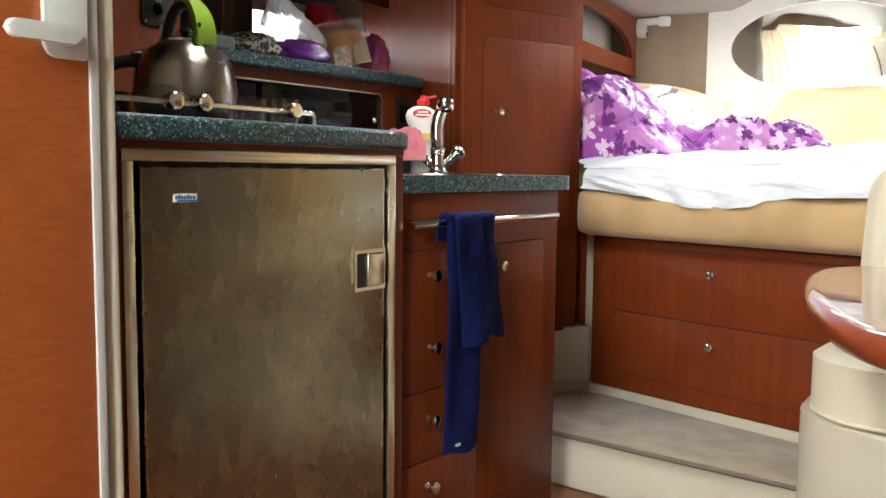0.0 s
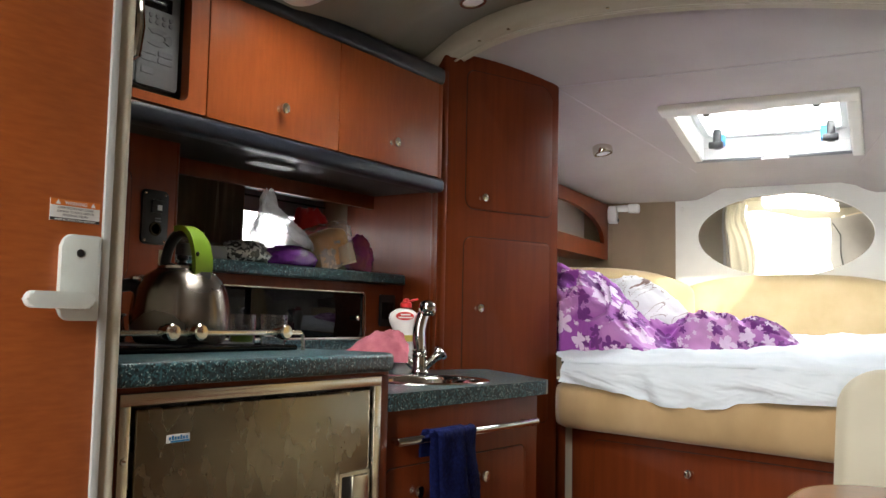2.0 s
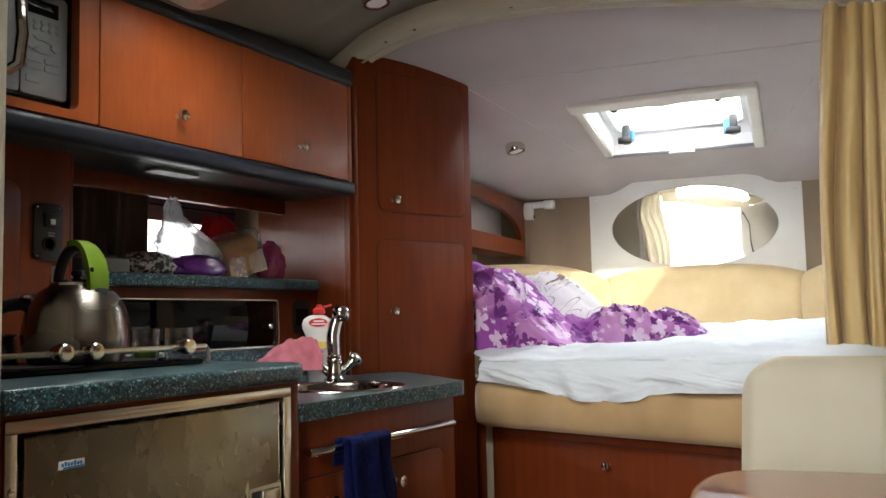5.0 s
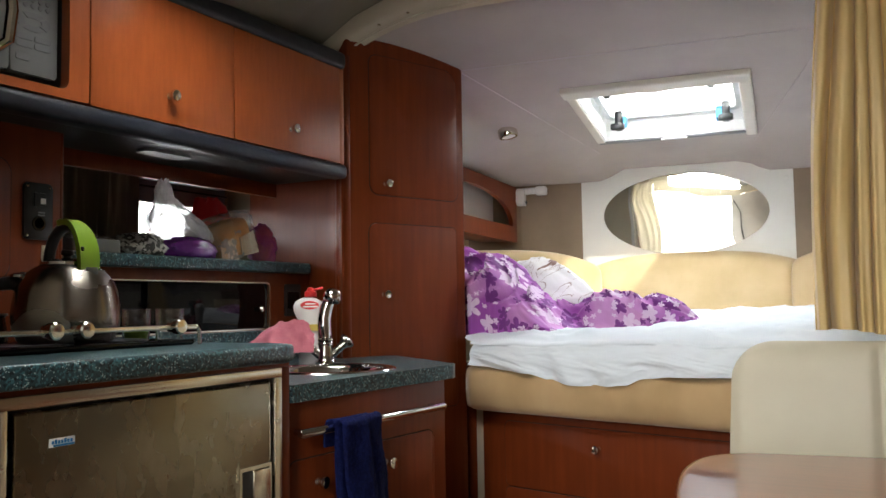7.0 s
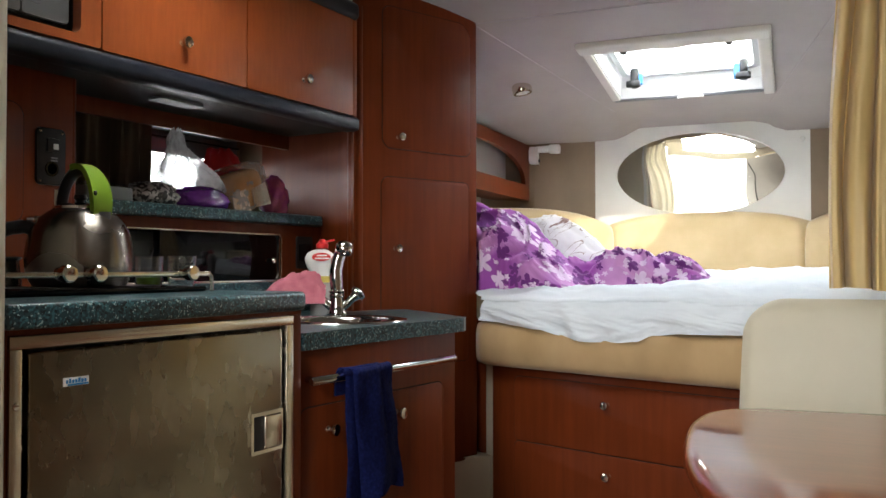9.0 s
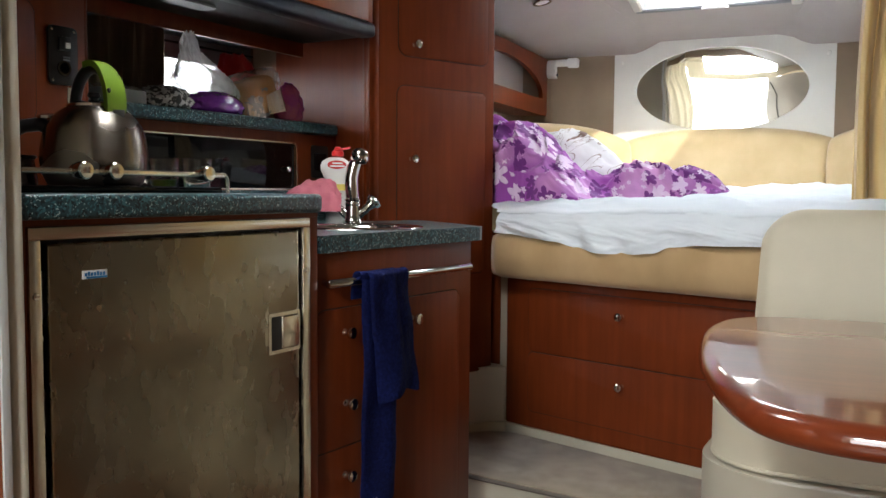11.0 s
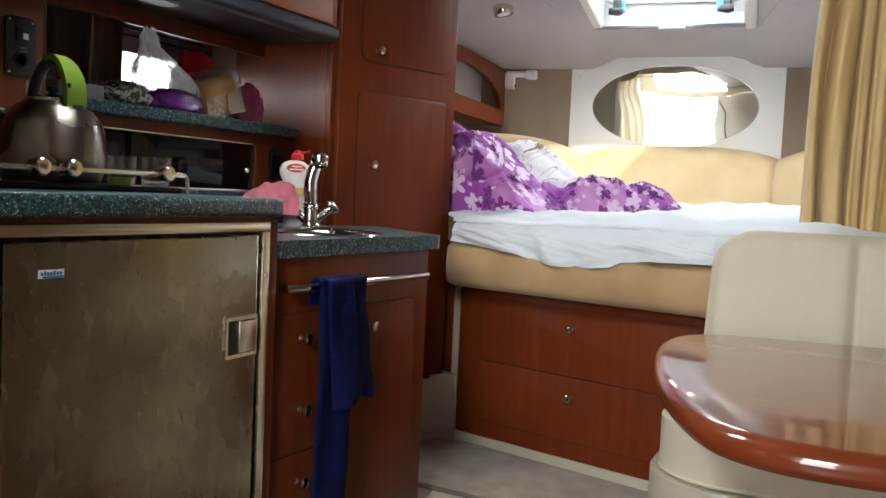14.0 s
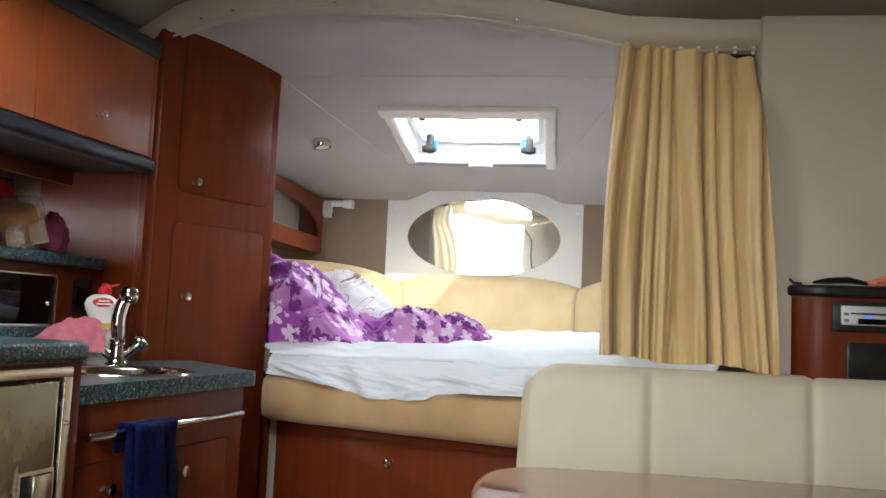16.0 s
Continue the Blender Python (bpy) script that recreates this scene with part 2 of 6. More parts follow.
def floral_material(name, ground, flowers, fade=None, ragged=0.030):
    """Printed cotton: five-petalled flowers scattered in cells. flowers: cells per metre, petal reach, share of cells, colour, outline only;
    fade: a second ground by a broad noise."""
    m = mat(name, ground, 0.9, sheen=0.2)
    nt = m.node_tree
    p = nt.nodes["Principled BSDF"]

    def math_node(op, a, b=None, c=None):
        n = nt.nodes.new("ShaderNodeMath")
        n.operation = op
        for k, v in enumerate((a, b, c)):
            if isinstance(v, (int, float)):
                n.inputs[k].default_value = v
            elif v is not None:
                nt.links.new(v, n.inputs[k])
        return n.outputs[0]
    tc = nt.nodes.new("ShaderNodeTexCoord")
    wob = nt.nodes.new("ShaderNodeTexNoise")
    wob.inputs["Scale"].default_value, wob.inputs["Detail"].default_value = 22.0, 2.0
    nt.links.new(tc.outputs["Object"], wob.inputs["Vector"])
    add = nt.nodes.new("ShaderNodeVectorMath")
    add.operation = "MULTIPLY_ADD"
    add.inputs[1].default_value = (ragged,) * 3
    nt.links.new(wob.outputs["Color"], add.inputs[0])
    nt.links.new(tc.outputs["Object"], add.inputs[2])
    xyz = nt.nodes.new("ShaderNodeSeparateXYZ")
    nt.links.new(add.outputs[0], xyz.inputs[0])
    flat = nt.nodes.new("ShaderNodeCombineXYZ")
    nt.links.new(math_node("MULTIPLY_ADD", xyz.outputs[1], 0.25, xyz.outputs[0]), flat.inputs[0])
    nt.links.new(math_node("MULTIPLY_ADD", xyz.outputs[1], 0.6, xyz.outputs[2]), flat.inputs[1])
    rgb = nt.nodes.new("ShaderNodeRGB")
    rgb.outputs[0].default_value = (*ground, 1)
    colour = rgb.outputs[0]
    if fade:
        nz = nt.nodes.new("ShaderNodeTexNoise")
        nz.inputs["Scale"].default_value = 3.2
        nt.links.new(tc.outputs["Object"], nz.inputs["Vector"])
        rp = nt.nodes.new("ShaderNodeValToRGB")
        rp.color_ramp.elements[0].position, rp.color_ramp.elements[1].position = 0.50, 0.64
        rp.color_ramp.elements[0].color, rp.color_ramp.elements[1].color = (*ground, 1), (*fade, 1)
        nt.links.new(nz.outputs[0], rp.inputs[0])
        colour = rp.outputs[0]
    for n, (cells, reach, share, col, line) in enumerate(flowers):
        mp = nt.nodes.new("ShaderNodeMapping")
        mp.inputs["Location"].default_value = (n * 2.3 + 0.4, n * 1.1, 0)
        mp.inputs["Scale"].default_value = (cells, cells, cells)
        nt.links.new(flat.outputs[0], mp.inputs[0])
        vo = nt.nodes.new("ShaderNodeTexVoronoi")
        vo.voronoi_dimensions = "2D"
        vo.inputs["Scale"].default_value, vo.inputs["Randomness"].default_value = 1.0, 0.8
        nt.links.new(mp.outputs[0], vo.inputs["Vector"])
        off = nt.nodes.new("ShaderNodeVectorMath")
        off.operation = "SUBTRACT"
        nt.links.new(mp.outputs[0], off.inputs[0])
        nt.links.new(vo.outputs["Position"], off.inputs[1])
        d = nt.nodes.new("ShaderNodeSeparateXYZ")
        nt.links.new(off.outputs[0], d.inputs[0])
        rand = nt.nodes.new("ShaderNodeSeparateColor")
        nt.links.new(vo.outputs["Color"], rand.inputs[0])
        turn = math_node("MULTIPLY_ADD", rand.outputs[1], 6.28, math_node("ARCTAN2", d.outputs[1], d.outputs[0]))
        petal = math_node("ABSOLUTE", math_node("COSINE", math_node("MULTIPLY", turn, 2.5)))
        size = math_node("MULTIPLY_ADD", rand.outputs[2], 0.4, 0.7)
        rim = math_node("MULTIPLY", size, math_node("MULTIPLY_ADD", petal, reach * 0.62, reach * 0.38))
        gap = math_node("SUBTRACT", rim, vo.outputs["Distance"])
        if line:
            gap = math_node("SUBTRACT", 0.030, math_node("ABSOLUTE", gap))
        ink = math_node("MULTIPLY", gap, 40.0)
        ink.node.use_clamp = True
        ink = math_node("MULTIPLY", ink, math_node("LESS_THAN", rand.outputs[0], share))
        mx = nt.nodes.new("ShaderNodeMix")
        mx.data_type = "RGBA"
        nt.links.new(ink, mx.inputs[0])
        nt.links.new(colour, mx.inputs[6])
        mx.inputs[7].default_value = (*col, 1)
        colour = mx.outputs[2]
    nt.links.new(colour, p.inputs["Base Color"])
    return m


DUVET = floral_material("purple_floral_cotton", (0.31, 0.066, 0.37), ((17.0, 0.62, 0.40, (0.155, 0.024, 0.20), False), (15.0, 0.60, 0.27, (0.74, 0.58, 0.76), False), (30.0, 0.60, 0.24, (0.155, 0.024, 0.20), False), (38.0, 0.55, 0.22, (0.72, 0.56, 0.74), False)), fade=(0.56, 0.27, 0.56), ragged=0.022)
PILLOW_COTTON = floral_material("white_floral_cotton", (0.76, 0.75, 0.76), ((10.0, 0.62, 0.75, (0.34, 0.26, 0.23), True), (17.0, 0.50, 0.45, (0.42, 0.34, 0.30), True), (13.0, 0.40, 0.16, (0.22, 0.13, 0.11), False)), ragged=0.012)


def glass_material(name, tint=(1, 1, 1), rough=0.0, ior=1.45):
    m = bpy.data.materials.new(name)
    m.use_nodes = True
    p = m.node_tree.nodes["Principled BSDF"]
    p.inputs["Base Color"].default_value = (*tint, 1)
    p.inputs["Transmission Weight"].default_value, p.inputs["Roughness"].default_value, p.inputs["IOR"].default_value = 1.0, rough, ior
    return m


GLASS = glass_material("clear_glass")
SMOKED = glass_material("clear_acrylic", (0.93, 0.95, 0.96), 0.02)


def film_material(name, tint, amount):
    """Thin crumpled plastic film: part clear, part milky and glossy."""
    m = bpy.data.materials.new(name)
    m.use_nodes = True
    nt = m.node_tree
    p = nt.nodes["Principled BSDF"]
    p.inputs["Base Color"].default_value, p.inputs["Roughness"].default_value = (*tint, 1), 0.12
    tr = nt.nodes.new("ShaderNodeBsdfTransparent")
    tl = nt.nodes.new("ShaderNodeBsdfTranslucent")
    tl.inputs[0].default_value = (*tint, 1)
    both = nt.nodes.new("ShaderNodeMixShader")
    both.inputs[0].default_value = 0.82
    nt.links.new(p.outputs[0], both.inputs[1])
    nt.links.new(tl.outputs[0], both.inputs[2])
    mx = nt.nodes.new("ShaderNodeMixShader")
    nz = nt.nodes.new("ShaderNodeTexNoise")
    nz.inputs["Scale"].default_value, nz.inputs["Detail"].default_value = 30.0, 4.0
    tc = nt.nodes.new("ShaderNodeTexCoord")
    nt.links.new(tc.outputs["Object"], nz.inputs["Vector"])
    mr = nt.nodes.new("ShaderNodeMapRange")
    mr.inputs["To Min"].default_value, mr.inputs["To Max"].default_value = amount - 0.2, amount + 0.3
    nt.links.new(nz.outputs[0], mr.inputs[0])
    nt.links.new(mr.outputs[0], mx.inputs[0])
    nt.links.new(tr.outputs[0], mx.inputs[1])
    nt.links.new(both.outputs[0], mx.inputs[2])
    nt.links.new(mx.outputs[0], nt.nodes["Material Output"].inputs[0])
    return m


WHITE_FILM = film_material("white_plastic_film", (0.93, 0.94, 0.95), 0.55)
CLEAR_FILM = film_material("clear_plastic_film", (0.86, 0.85, 0.83), 0.20)


def glow_material(name, color, strength):
    m = bpy.data.materials.new(name)
    m.use_nodes = True
    p = m.node_tree.nodes["Principled BSDF"]
    p.inputs["Base Color"].default_value = (*color, 1)
    p.inputs["Emission Color"].default_value, p.inputs["Emission Strength"].default_value = (*color, 1), strength
    return m


SKY_GLOW = glow_material("bright_hazy_sky", (0.97, 0.98, 1.0), 3.0)
PORT_GLOW = glow_material("hazy_sky_at_port", (0.97, 0.98, 1.0), 9.0)
LED_BLUE = glow_material("blue_led", (0.05, 0.15, 1.0), 2.0)

# ---- mesh helpers ----


def axes(x, y, z, az):
    """A frame whose X runs along the compass azimuth az (from +y to the right), Z up; the side seen from the saloon is -Y."""
    a = radians(az)
    X, Z = Vector((math.sin(a), math.cos(a), 0)), Vector((0, 0, 1))
    Y = Z.cross(X)
    m = Matrix((X, Y, Z)).transposed().to_4x4()
    m.translation = (x, y, z)
    return m


def thing(name, label, category, m=None, group="", kind=""):
    ob = new(name)
    ob.empty_display_size = 0.05
    ob.matrix_world = m or Matrix()
    return tagged(ob, label, category, group, kind)


def finish(bm, name, material, smooth=35):
    bmesh.ops.recalc_face_normals(bm, faces=bm.faces)
    me = bpy.data.meshes.new(name)
    bm.to_mesh(me)
    bm.free()
    if material:
        me.materials.append(material)
    if smooth:
        for f in me.polygons:
            f.use_smooth = True
        me.set_sharp_from_angle(angle=radians(smooth))
    return me


def part(name, bm, material, parent, label="", smooth=35):
    ob = new(name, finish(bm, name, material, smooth))
    ob.parent = parent
    return tagged(ob, label)


def solo(name, bm, material, label, category, m=None, group="", kind="", smooth=35):
    ob = new(name, finish(bm, name, material, smooth))
    ob.matrix_world = m or Matrix()
    return tagged(ob, label, category, group, kind)


def box(x0, x1, y0, y1, z0, z1, bevel=0.0, segments=2, bm=None):
    bm = bm or bmesh.new()
    made = bmesh.ops.create_cube(bm, size=1.0)["verts"]
    for v in made:
        v.co = Vector((x0 + (v.co.x + 0.5) * (x1 - x0), y0 + (v.co.y + 0.5) * (y1 - y0), z0 + (v.co.z + 0.5) * (z1 - z0)))
    if bevel:
        edges = list({e for v in made for e in v.link_edges})
        bmesh.ops.bevel(bm, geom=edges, offset=bevel, segments=segments, profile=0.5, affect="EDGES")
    return bm


def rounded(x0, x1, z0, z1, r, n=6, radii=None):
    """A rounded rectangle as (x, z), counter-clockwise from the lower left; radii: per corner bl, br, tr, tl."""
    radii = radii or (r, r, r, r)
    pts = []
    for (cx, cz, a0), q in zip(((x0, z0, 180), (x1, z0, 270), (x1, z1, 0), (x0, z1, 90)), radii):
        sx, sz = (1 if cx == x0 else -1), (1 if cz == z0 else -1)
        for k in range(n + 1) if q > 0 else (0,):
            a = radians(a0 + 90 * k / n)
            pts.append((cx + sx * q + q * math.cos(a), cz + sz * q + q * math.sin(a)) if q > 0 else (cx, cz))
    return pts


def slab(points, d0, d1, bevel=0.0, segments=2, axis="y", bm=None):
    """A prism of the outline between two depths. axis y: outline in x, z; axis z: outline in x, y."""
    bm = bm or bmesh.new()
    place = (lambda p, d: (p[0], d, p[1])) if axis == "y" else (lambda p, d: (p[0], p[1], d))
    low = [bm.verts.new(place(p, d0)) for p in points]
    top = [bm.verts.new(place(p, d1)) for p in points]
    f0, f1 = bm.faces.new(low), bm.faces.new(list(reversed(top)))
    n = len(points)
    for k in range(n):
        bm.faces.new((low[k], top[k], top[(k + 1) % n], low[(k + 1) % n]))
    if bevel:
        edges = list({e for f in (f0, f1) for e in f.edges})
        bmesh.ops.bevel(bm, geom=edges, offset=bevel, segments=segments, profile=0.5, affect="EDGES")
    return bm


def ring(outer, inner, d0, d1, axis="y", bm=None):
    """A flat frame between two outlines of equally many points."""
    bm = bm or bmesh.new()
    place = (lambda p, d: (p[0], d, p[1])) if axis == "y" else (lambda p, d: (p[0], p[1], d))
    loops = [[bm.verts.new(place(p, d)) for p in pts] for pts, d in ((outer, d0), (inner, d0), (inner, d1), (outer, d1))]
    n = len(outer)
    for a, b in ((0, 1), (1, 2), (2, 3), (3, 0)):
        for k in range(n):
            j = (k + 1) % n
            bm.faces.new((loops[a][k], loops[a][j], loops[b][j], loops[b][k]))
    return bm


def lathe(profile, n=32, bm=None, at=(0, 0, 0), m=None):
    """Turned shape: profile of (radius, height), about Z."""
    bm = bm or bmesh.new()
    rows, made = [], []
    for r, z in profile:
        if r < 1e-6:
            rows.append([bm.verts.new((0, 0, z))] * n)
            made.append(rows[-1][0])
        else:
            rows.append([bm.verts.new((r * math.cos(2 * math.pi * k / n), r * math.sin(2 * math.pi * k / n), z)) for k in range(n)])
            made += rows[-1]
    for a, b in zip(rows, rows[1:]):
        for k in range(n):
            q = []
            for v in (a[k], a[(k + 1) % n], b[(k + 1) % n], b[k]):
                if v not in q:
                    q.append(v)
            if len(q) > 2:
                bm.faces.new(q)
    for v in made:
        v.co = (m @ v.co if m else v.co) + Vector(at)
    return bm


def tube(points, radius, n=10, bm=None, closed=False, flat=1.0):
    """A round bar along points; radius may be a list; flat squeezes it along its own second axis."""
    bm = bm or bmesh.new()
    pts = [Vector(p) for p in points]
    radii = radius if isinstance(radius, (list, tuple)) else [radius] * len(pts)
    rows, side = [], None
    for i, p in enumerate(pts):
        t = (pts[(i + 1) % len(pts)] - pts[i - 1]) if closed else (pts[min(i + 1, len(pts) - 1)] - pts[max(i - 1, 0)])
        t.normalize()
        if side is None:
            side = t.orthogonal().normalized() if abs(t.z) > 0.9 else t.cross(Vector((0, 0, 1))).normalized()
        side = (side - t * side.dot(t)).normalized()
        up = t.cross(side)
        rows.append([bm.verts.new(p + radii[i] * (math.cos(2 * math.pi * k / n) * side + flat * math.sin(2 * math.pi * k / n) * up)) for k in range(n)])
    for a, b in list(zip(rows, rows[1:])) + ([(rows[-1], rows[0])] if closed else []):
        for k in range(n):
            bm.faces.new((a[k], a[(k + 1) % n], b[(k + 1) % n], b[k]))
    if not closed:
        bm.faces.new(rows[0])
        bm.faces.new(rows[-1])
    return bm


def sheet_mesh(nu, nv, shape, thick=0.0, bm=None):
    """A surface from shape(u, v) over 0..1; thick: its back, moved along the normal."""
    bm = bm or bmesh.new()
    g = [[bm.verts.new(shape(i / nu, j / nv)) for j in range(nv + 1)] for i in range(nu + 1)]
    faces = [bm.faces.new((g[i][j], g[i + 1][j], g[i + 1][j + 1], g[i][j + 1])) for i in range(nu) for j in range(nv)]
    if thick:
        bmesh.ops.recalc_face_normals(bm, faces=faces)
        bmesh.ops.solidify(bm, geom=faces, thickness=thick)
    return bm


def spline(points, per=8, closed=False):
    """Catmull-Rom through points."""
    P = [Vector(p) for p in points]
    out, n = [], len(P)
    for i in range(n if closed else n - 1):
        a, b, c, d = (P[(i + k) % n] if closed else P[min(max(i + k, 0), n - 1)] for k in (-1, 0, 1, 2))
        for k in range(per):
            t = k / per
            out.append(0.5 * (2 * b + (c - a) * t + (2 * a - 5 * b + 4 * c - d) * t * t + (3 * b - a - 3 * c + d) * t ** 3))
    return out if closed else out + [P[-1]]


def fuzz(x, y, z=0.0, s=1.0):
    return noise.noise(Vector((x * s, y * s, z * s)))


def smoothstep(a, b, x):
    t = min(1.0, max(0.0, (x - a) / (b - a)))
    return t * t * (3 - 2 * t)


def lettering(text, size, depth=0.0004):
    data = bpy.data.curves.new("lettering", "FONT")
    data.body, data.size, data.extrude, data.align_x = text, size, depth, "CENTER"
    ob = bpy.data.objects.new("lettering", data)
    me = bpy.data.meshes.new_from_object(ob)
    bpy.data.objects.remove(ob)
    bm = bmesh.new()
    bm.from_mesh(me)
    bmesh.ops.rotate(bm, verts=bm.verts, cent=(0, 0, 0), matrix=Matrix.Rotation(radians(90), 3, "X"))
    return bm


def knob(name, parent, x, z, proud=0.0, size=0.014):
    """A turned nickel pull on the -Y side."""
    m = Matrix.Translation((x, -proud, z)) @ Matrix.Rotation(radians(90), 4, "X")
    prof = [(0.0, 0.0), (size * 0.62, 0.0), (size * 0.55, 0.003), (size * 0.38, 0.008), (size * 0.42, 0.013), (size * 0.95, 0.017), (size, 0.021), (size * 0.9, 0.025), (size * 0.5, 0.027), (0.0, 0.0275)]
    return part(name, lathe(prof, 20, m=m), NICKEL, parent, "satin nickel round knob")


def door_panel(parent, x0, x1, z0, z1, r, material, knob_at=None, name="door", radii=None, proud=0.003):
    """A flush rounded door with its dark gap, on the -Y side of y = 0, and a knob."""
    rr = radii or (r, r, r, r)
    out = rounded(x0 - 0.0026, x1 + 0.0026, z0 - 0.0026, z1 + 0.0026, r, radii=tuple(q + 0.0026 if q else 0.001 for q in rr))
    ins = rounded(x0 + 0.002, x1 - 0.002, z0 + 0.002, z1 - 0.002, r, radii=tuple(q if q else 0.001 for q in rr))
    leaf = part(name, slab(rounded(x0, x1, z0, z1, r, radii=tuple(q if q else 0.001 for q in rr)), -proud, 0.012, 0.0012), material, parent)
    part("shadow_gap", ring(out, ins, -0.0006, 0.004), GAP, leaf)
    if knob_at:
        knob("knob", leaf, knob_at[0], knob_at[1], proud)
    return leaf


# ---- large structure ----
BOAT = Matrix(((0.9925, -0.122, 0, -0.79), (0.122, 0.9925, 0, 4.34), (0, 0, 1, 0), (0, 0, 0, 1)))  # x to starboard, y to the bow, 0 at the bow wall

solo("floor", box(-2.0, 1.9, -1.8, 2.6, -0.06, 0.0), FLOOR_WOOD, "dark reddish wood laminate cabin floor", "floor", kind="structure")
solo("wall_port", box(-2.06, -1.98, -1.8, 1.55, -0.06, 2.2), CREAM_WALL, "cream hull side wall", "wall", kind="structure")
solo("wall_starboard", box(1.75, 1.83, -1.8, 2.7, -0.06, 2.2), BROWN_PANEL, "brown fabric starboard wall", "wall", kind="structure")


WAY = (-0.56, 0.24, 1.79)  # companionway opening: port edge, starboard edge, head
MIRROR_TURN, MIRROR_TILT = 2.0, 2.5


def aft_wall():
    x0, x1, zt = WAY
    xa, xb, zh = x0 - 0.27, x1 + 0.62, zt + 0.14
    bm = box(xa, xb, -1.78, -1.70, zh, 2.2)
    box(xb, 1.83, -1.78, -1.70, -0.06, 2.2, bm=bm)
    box(xa, xb, -1.78, -1.70, -0.06, 0.55, bm=bm)
    solo("wall_aft", bm, CREAM_WALL, "cream aft bulkhead with the companionway opening", "wall", kind="structure")
    solo("wall_aft_port", box(-2.0, xa, -1.775, -1.705, -0.06, 2.2), CHERRY, "dark cherry aft bulkhead panel", "wall", kind="structure")
    c = thing("companionway_curtain", "cream canvas curtain gathered round the open companionway", "curtain", Matrix())
    part("side_cloth", sheet_mesh(30, 12, lambda a, b: (xa + (x0 - xa + 0.02) * a + 0.02 * (1 - b) * a, -1.74 + 0.018 * math.sin(22 * a), 0.551 + (zh - 0.552) * b)), HEAVY_CANVAS, c, smooth=80)
    part("head_cloth", sheet_mesh(40, 6, lambda a, b: (x0 + 0.03 + (xb - x0 - 0.031) * a, -1.725 + 0.012 * math.sin(17 * a), zt + 0.02 * math.sin(9 * a) * (1 - b) + (zh - zt - 0.001) * b)), HEAVY_CANVAS, c, smooth=80)
    v = thing("vinyl_screen", "cloudy vinyl screen beside the open companionway", "screen", Matrix())
    part("sheet", sheet_mesh(20, 12, lambda a, b: (x1 + (xb - x1 - 0.001) * a + 0.04 * (1 - b) * (1 - a), -1.75 + 0.012 * math.sin(11 * a + 3 * b), 0.551 + (zt - 0.56) * b)), CLOUDY, v, smooth=80)
    part("seam", tube([(x1 + 0.16, -1.728, 0.56), (x1 + 0.15, -1.728, 1.5), (x1 + 0.03, -1.728, 1.70)], 0.008, 8), BLACK, v, "dark rubber seam")


aft_wall()


def arch_low(u):
    """Height of the beam's lower edge, by the boat's own x."""
    if u < -0.3:
        return 1.988 - 0.085 * (-(u + 0.3) / 0.52) ** 3
    return max(1.988 - 0.09 * ((u + 0.3) / 0.75) ** 1.7, 1.860)


def saloon_z(x, y):
    crown = max(1.925, 2.045 - 0.11 * ((x + 0.72) / 0.85) ** 2)
    z = crown - 0.128 * smoothstep(0.55, 1.36, -x) - 0.02
    near = smoothstep(1.70, 2.36, y)
    return z + (arch_low(max(-1.1, min(0.9, (x + 0.56) / 0.9925))) + 0.078 - z) * near


def saloon_ceiling():
    bm = bmesh.new()
    xs = sorted({-1.98, -1.75, -1.55, -1.35, -1.15, -1.25, -1.0, -0.80, -0.6, -0.44, -0.25, 0.0, 0.25, 0.5, 0.75, 1.0, 1.3, 1.8})
    ys = [-1.74, -1.69, -0.8, 0.2, 0.8, 1.20, 1.62, 1.9, 2.1, 2.3, 2.49]
    for d in (0.0, 0.05):
        g = {(x, y): bm.verts.new((x, y + (0.105 * (x + 0.45) if y > 2.2 else 0), saloon_z(x, y) + d)) for x in xs for y in ys}
        for i in range(len(xs) - 1):
            for j in range(len(ys) - 1):
                if (-1.26 < xs[i] < -0.84 and ys[j] == 1.20) or (-0.61 < xs[i] < 0.24 and ys[j] == -1.69):
                    continue
                bm.faces.new([g[xs[a], ys[b]] for a, b in ((i, j), (i + 1, j), (i + 1, j + 1), (i, j + 1))])
    return solo("ceiling_saloon", bm, SHADED_SALOON_LINER, "curved vinyl saloon headliner with shade painted into its colour, open over the companionway", "ceiling", kind="structure")


saloon_ceiling()
_rim = lambda x0, x1, y0, y1: [(x0, y0), (x1, y0), (x1, y1), (x0, y1)]
solo("companionway_coaming", ring(_rim(-0.63, 0.28, -1.715, -0.77), _rim(-0.60, 0.25, -1.69, -0.80), 1.93, 2.20, axis="z"), CREAM_WALL, "cream upstand round the sliding companionway hatch", "coaming", kind="structure")


def berth_z(u, v):
    zc = 1.73 + 0.121 * v + 0.085 * max(0.0, (v - 1.45) / 0.41)
    zc -= 0.10 * ((u + 0.1) / 0.7) ** 2 * max(0.0, (v - 1.45) / 0.41)
    a = 0.27 + 0.24 * v + 1.3 * max(0.0, v - 1.42)
    lobe = 1 - smoothstep(0.10, 1.0, v)
    s = max(0.06, 0.27 - 0.26 * v) * (1 - lobe) + 0.01 * lobe
    out = max(0.0, abs(u) - a)
    z = zc - s * min(out, 0.22) - 0.052 * lobe * smoothstep(0.0, 0.13, out)
    steep = max(0.0, z - 1.655) / max(0.10, 0.98 - a - 0.22)
    return z - steep * max(0.0, out - 0.22)


HATCH = (-0.28, 0.317, 0.475, 1.09)  # opening: u0, u1, v0, v1


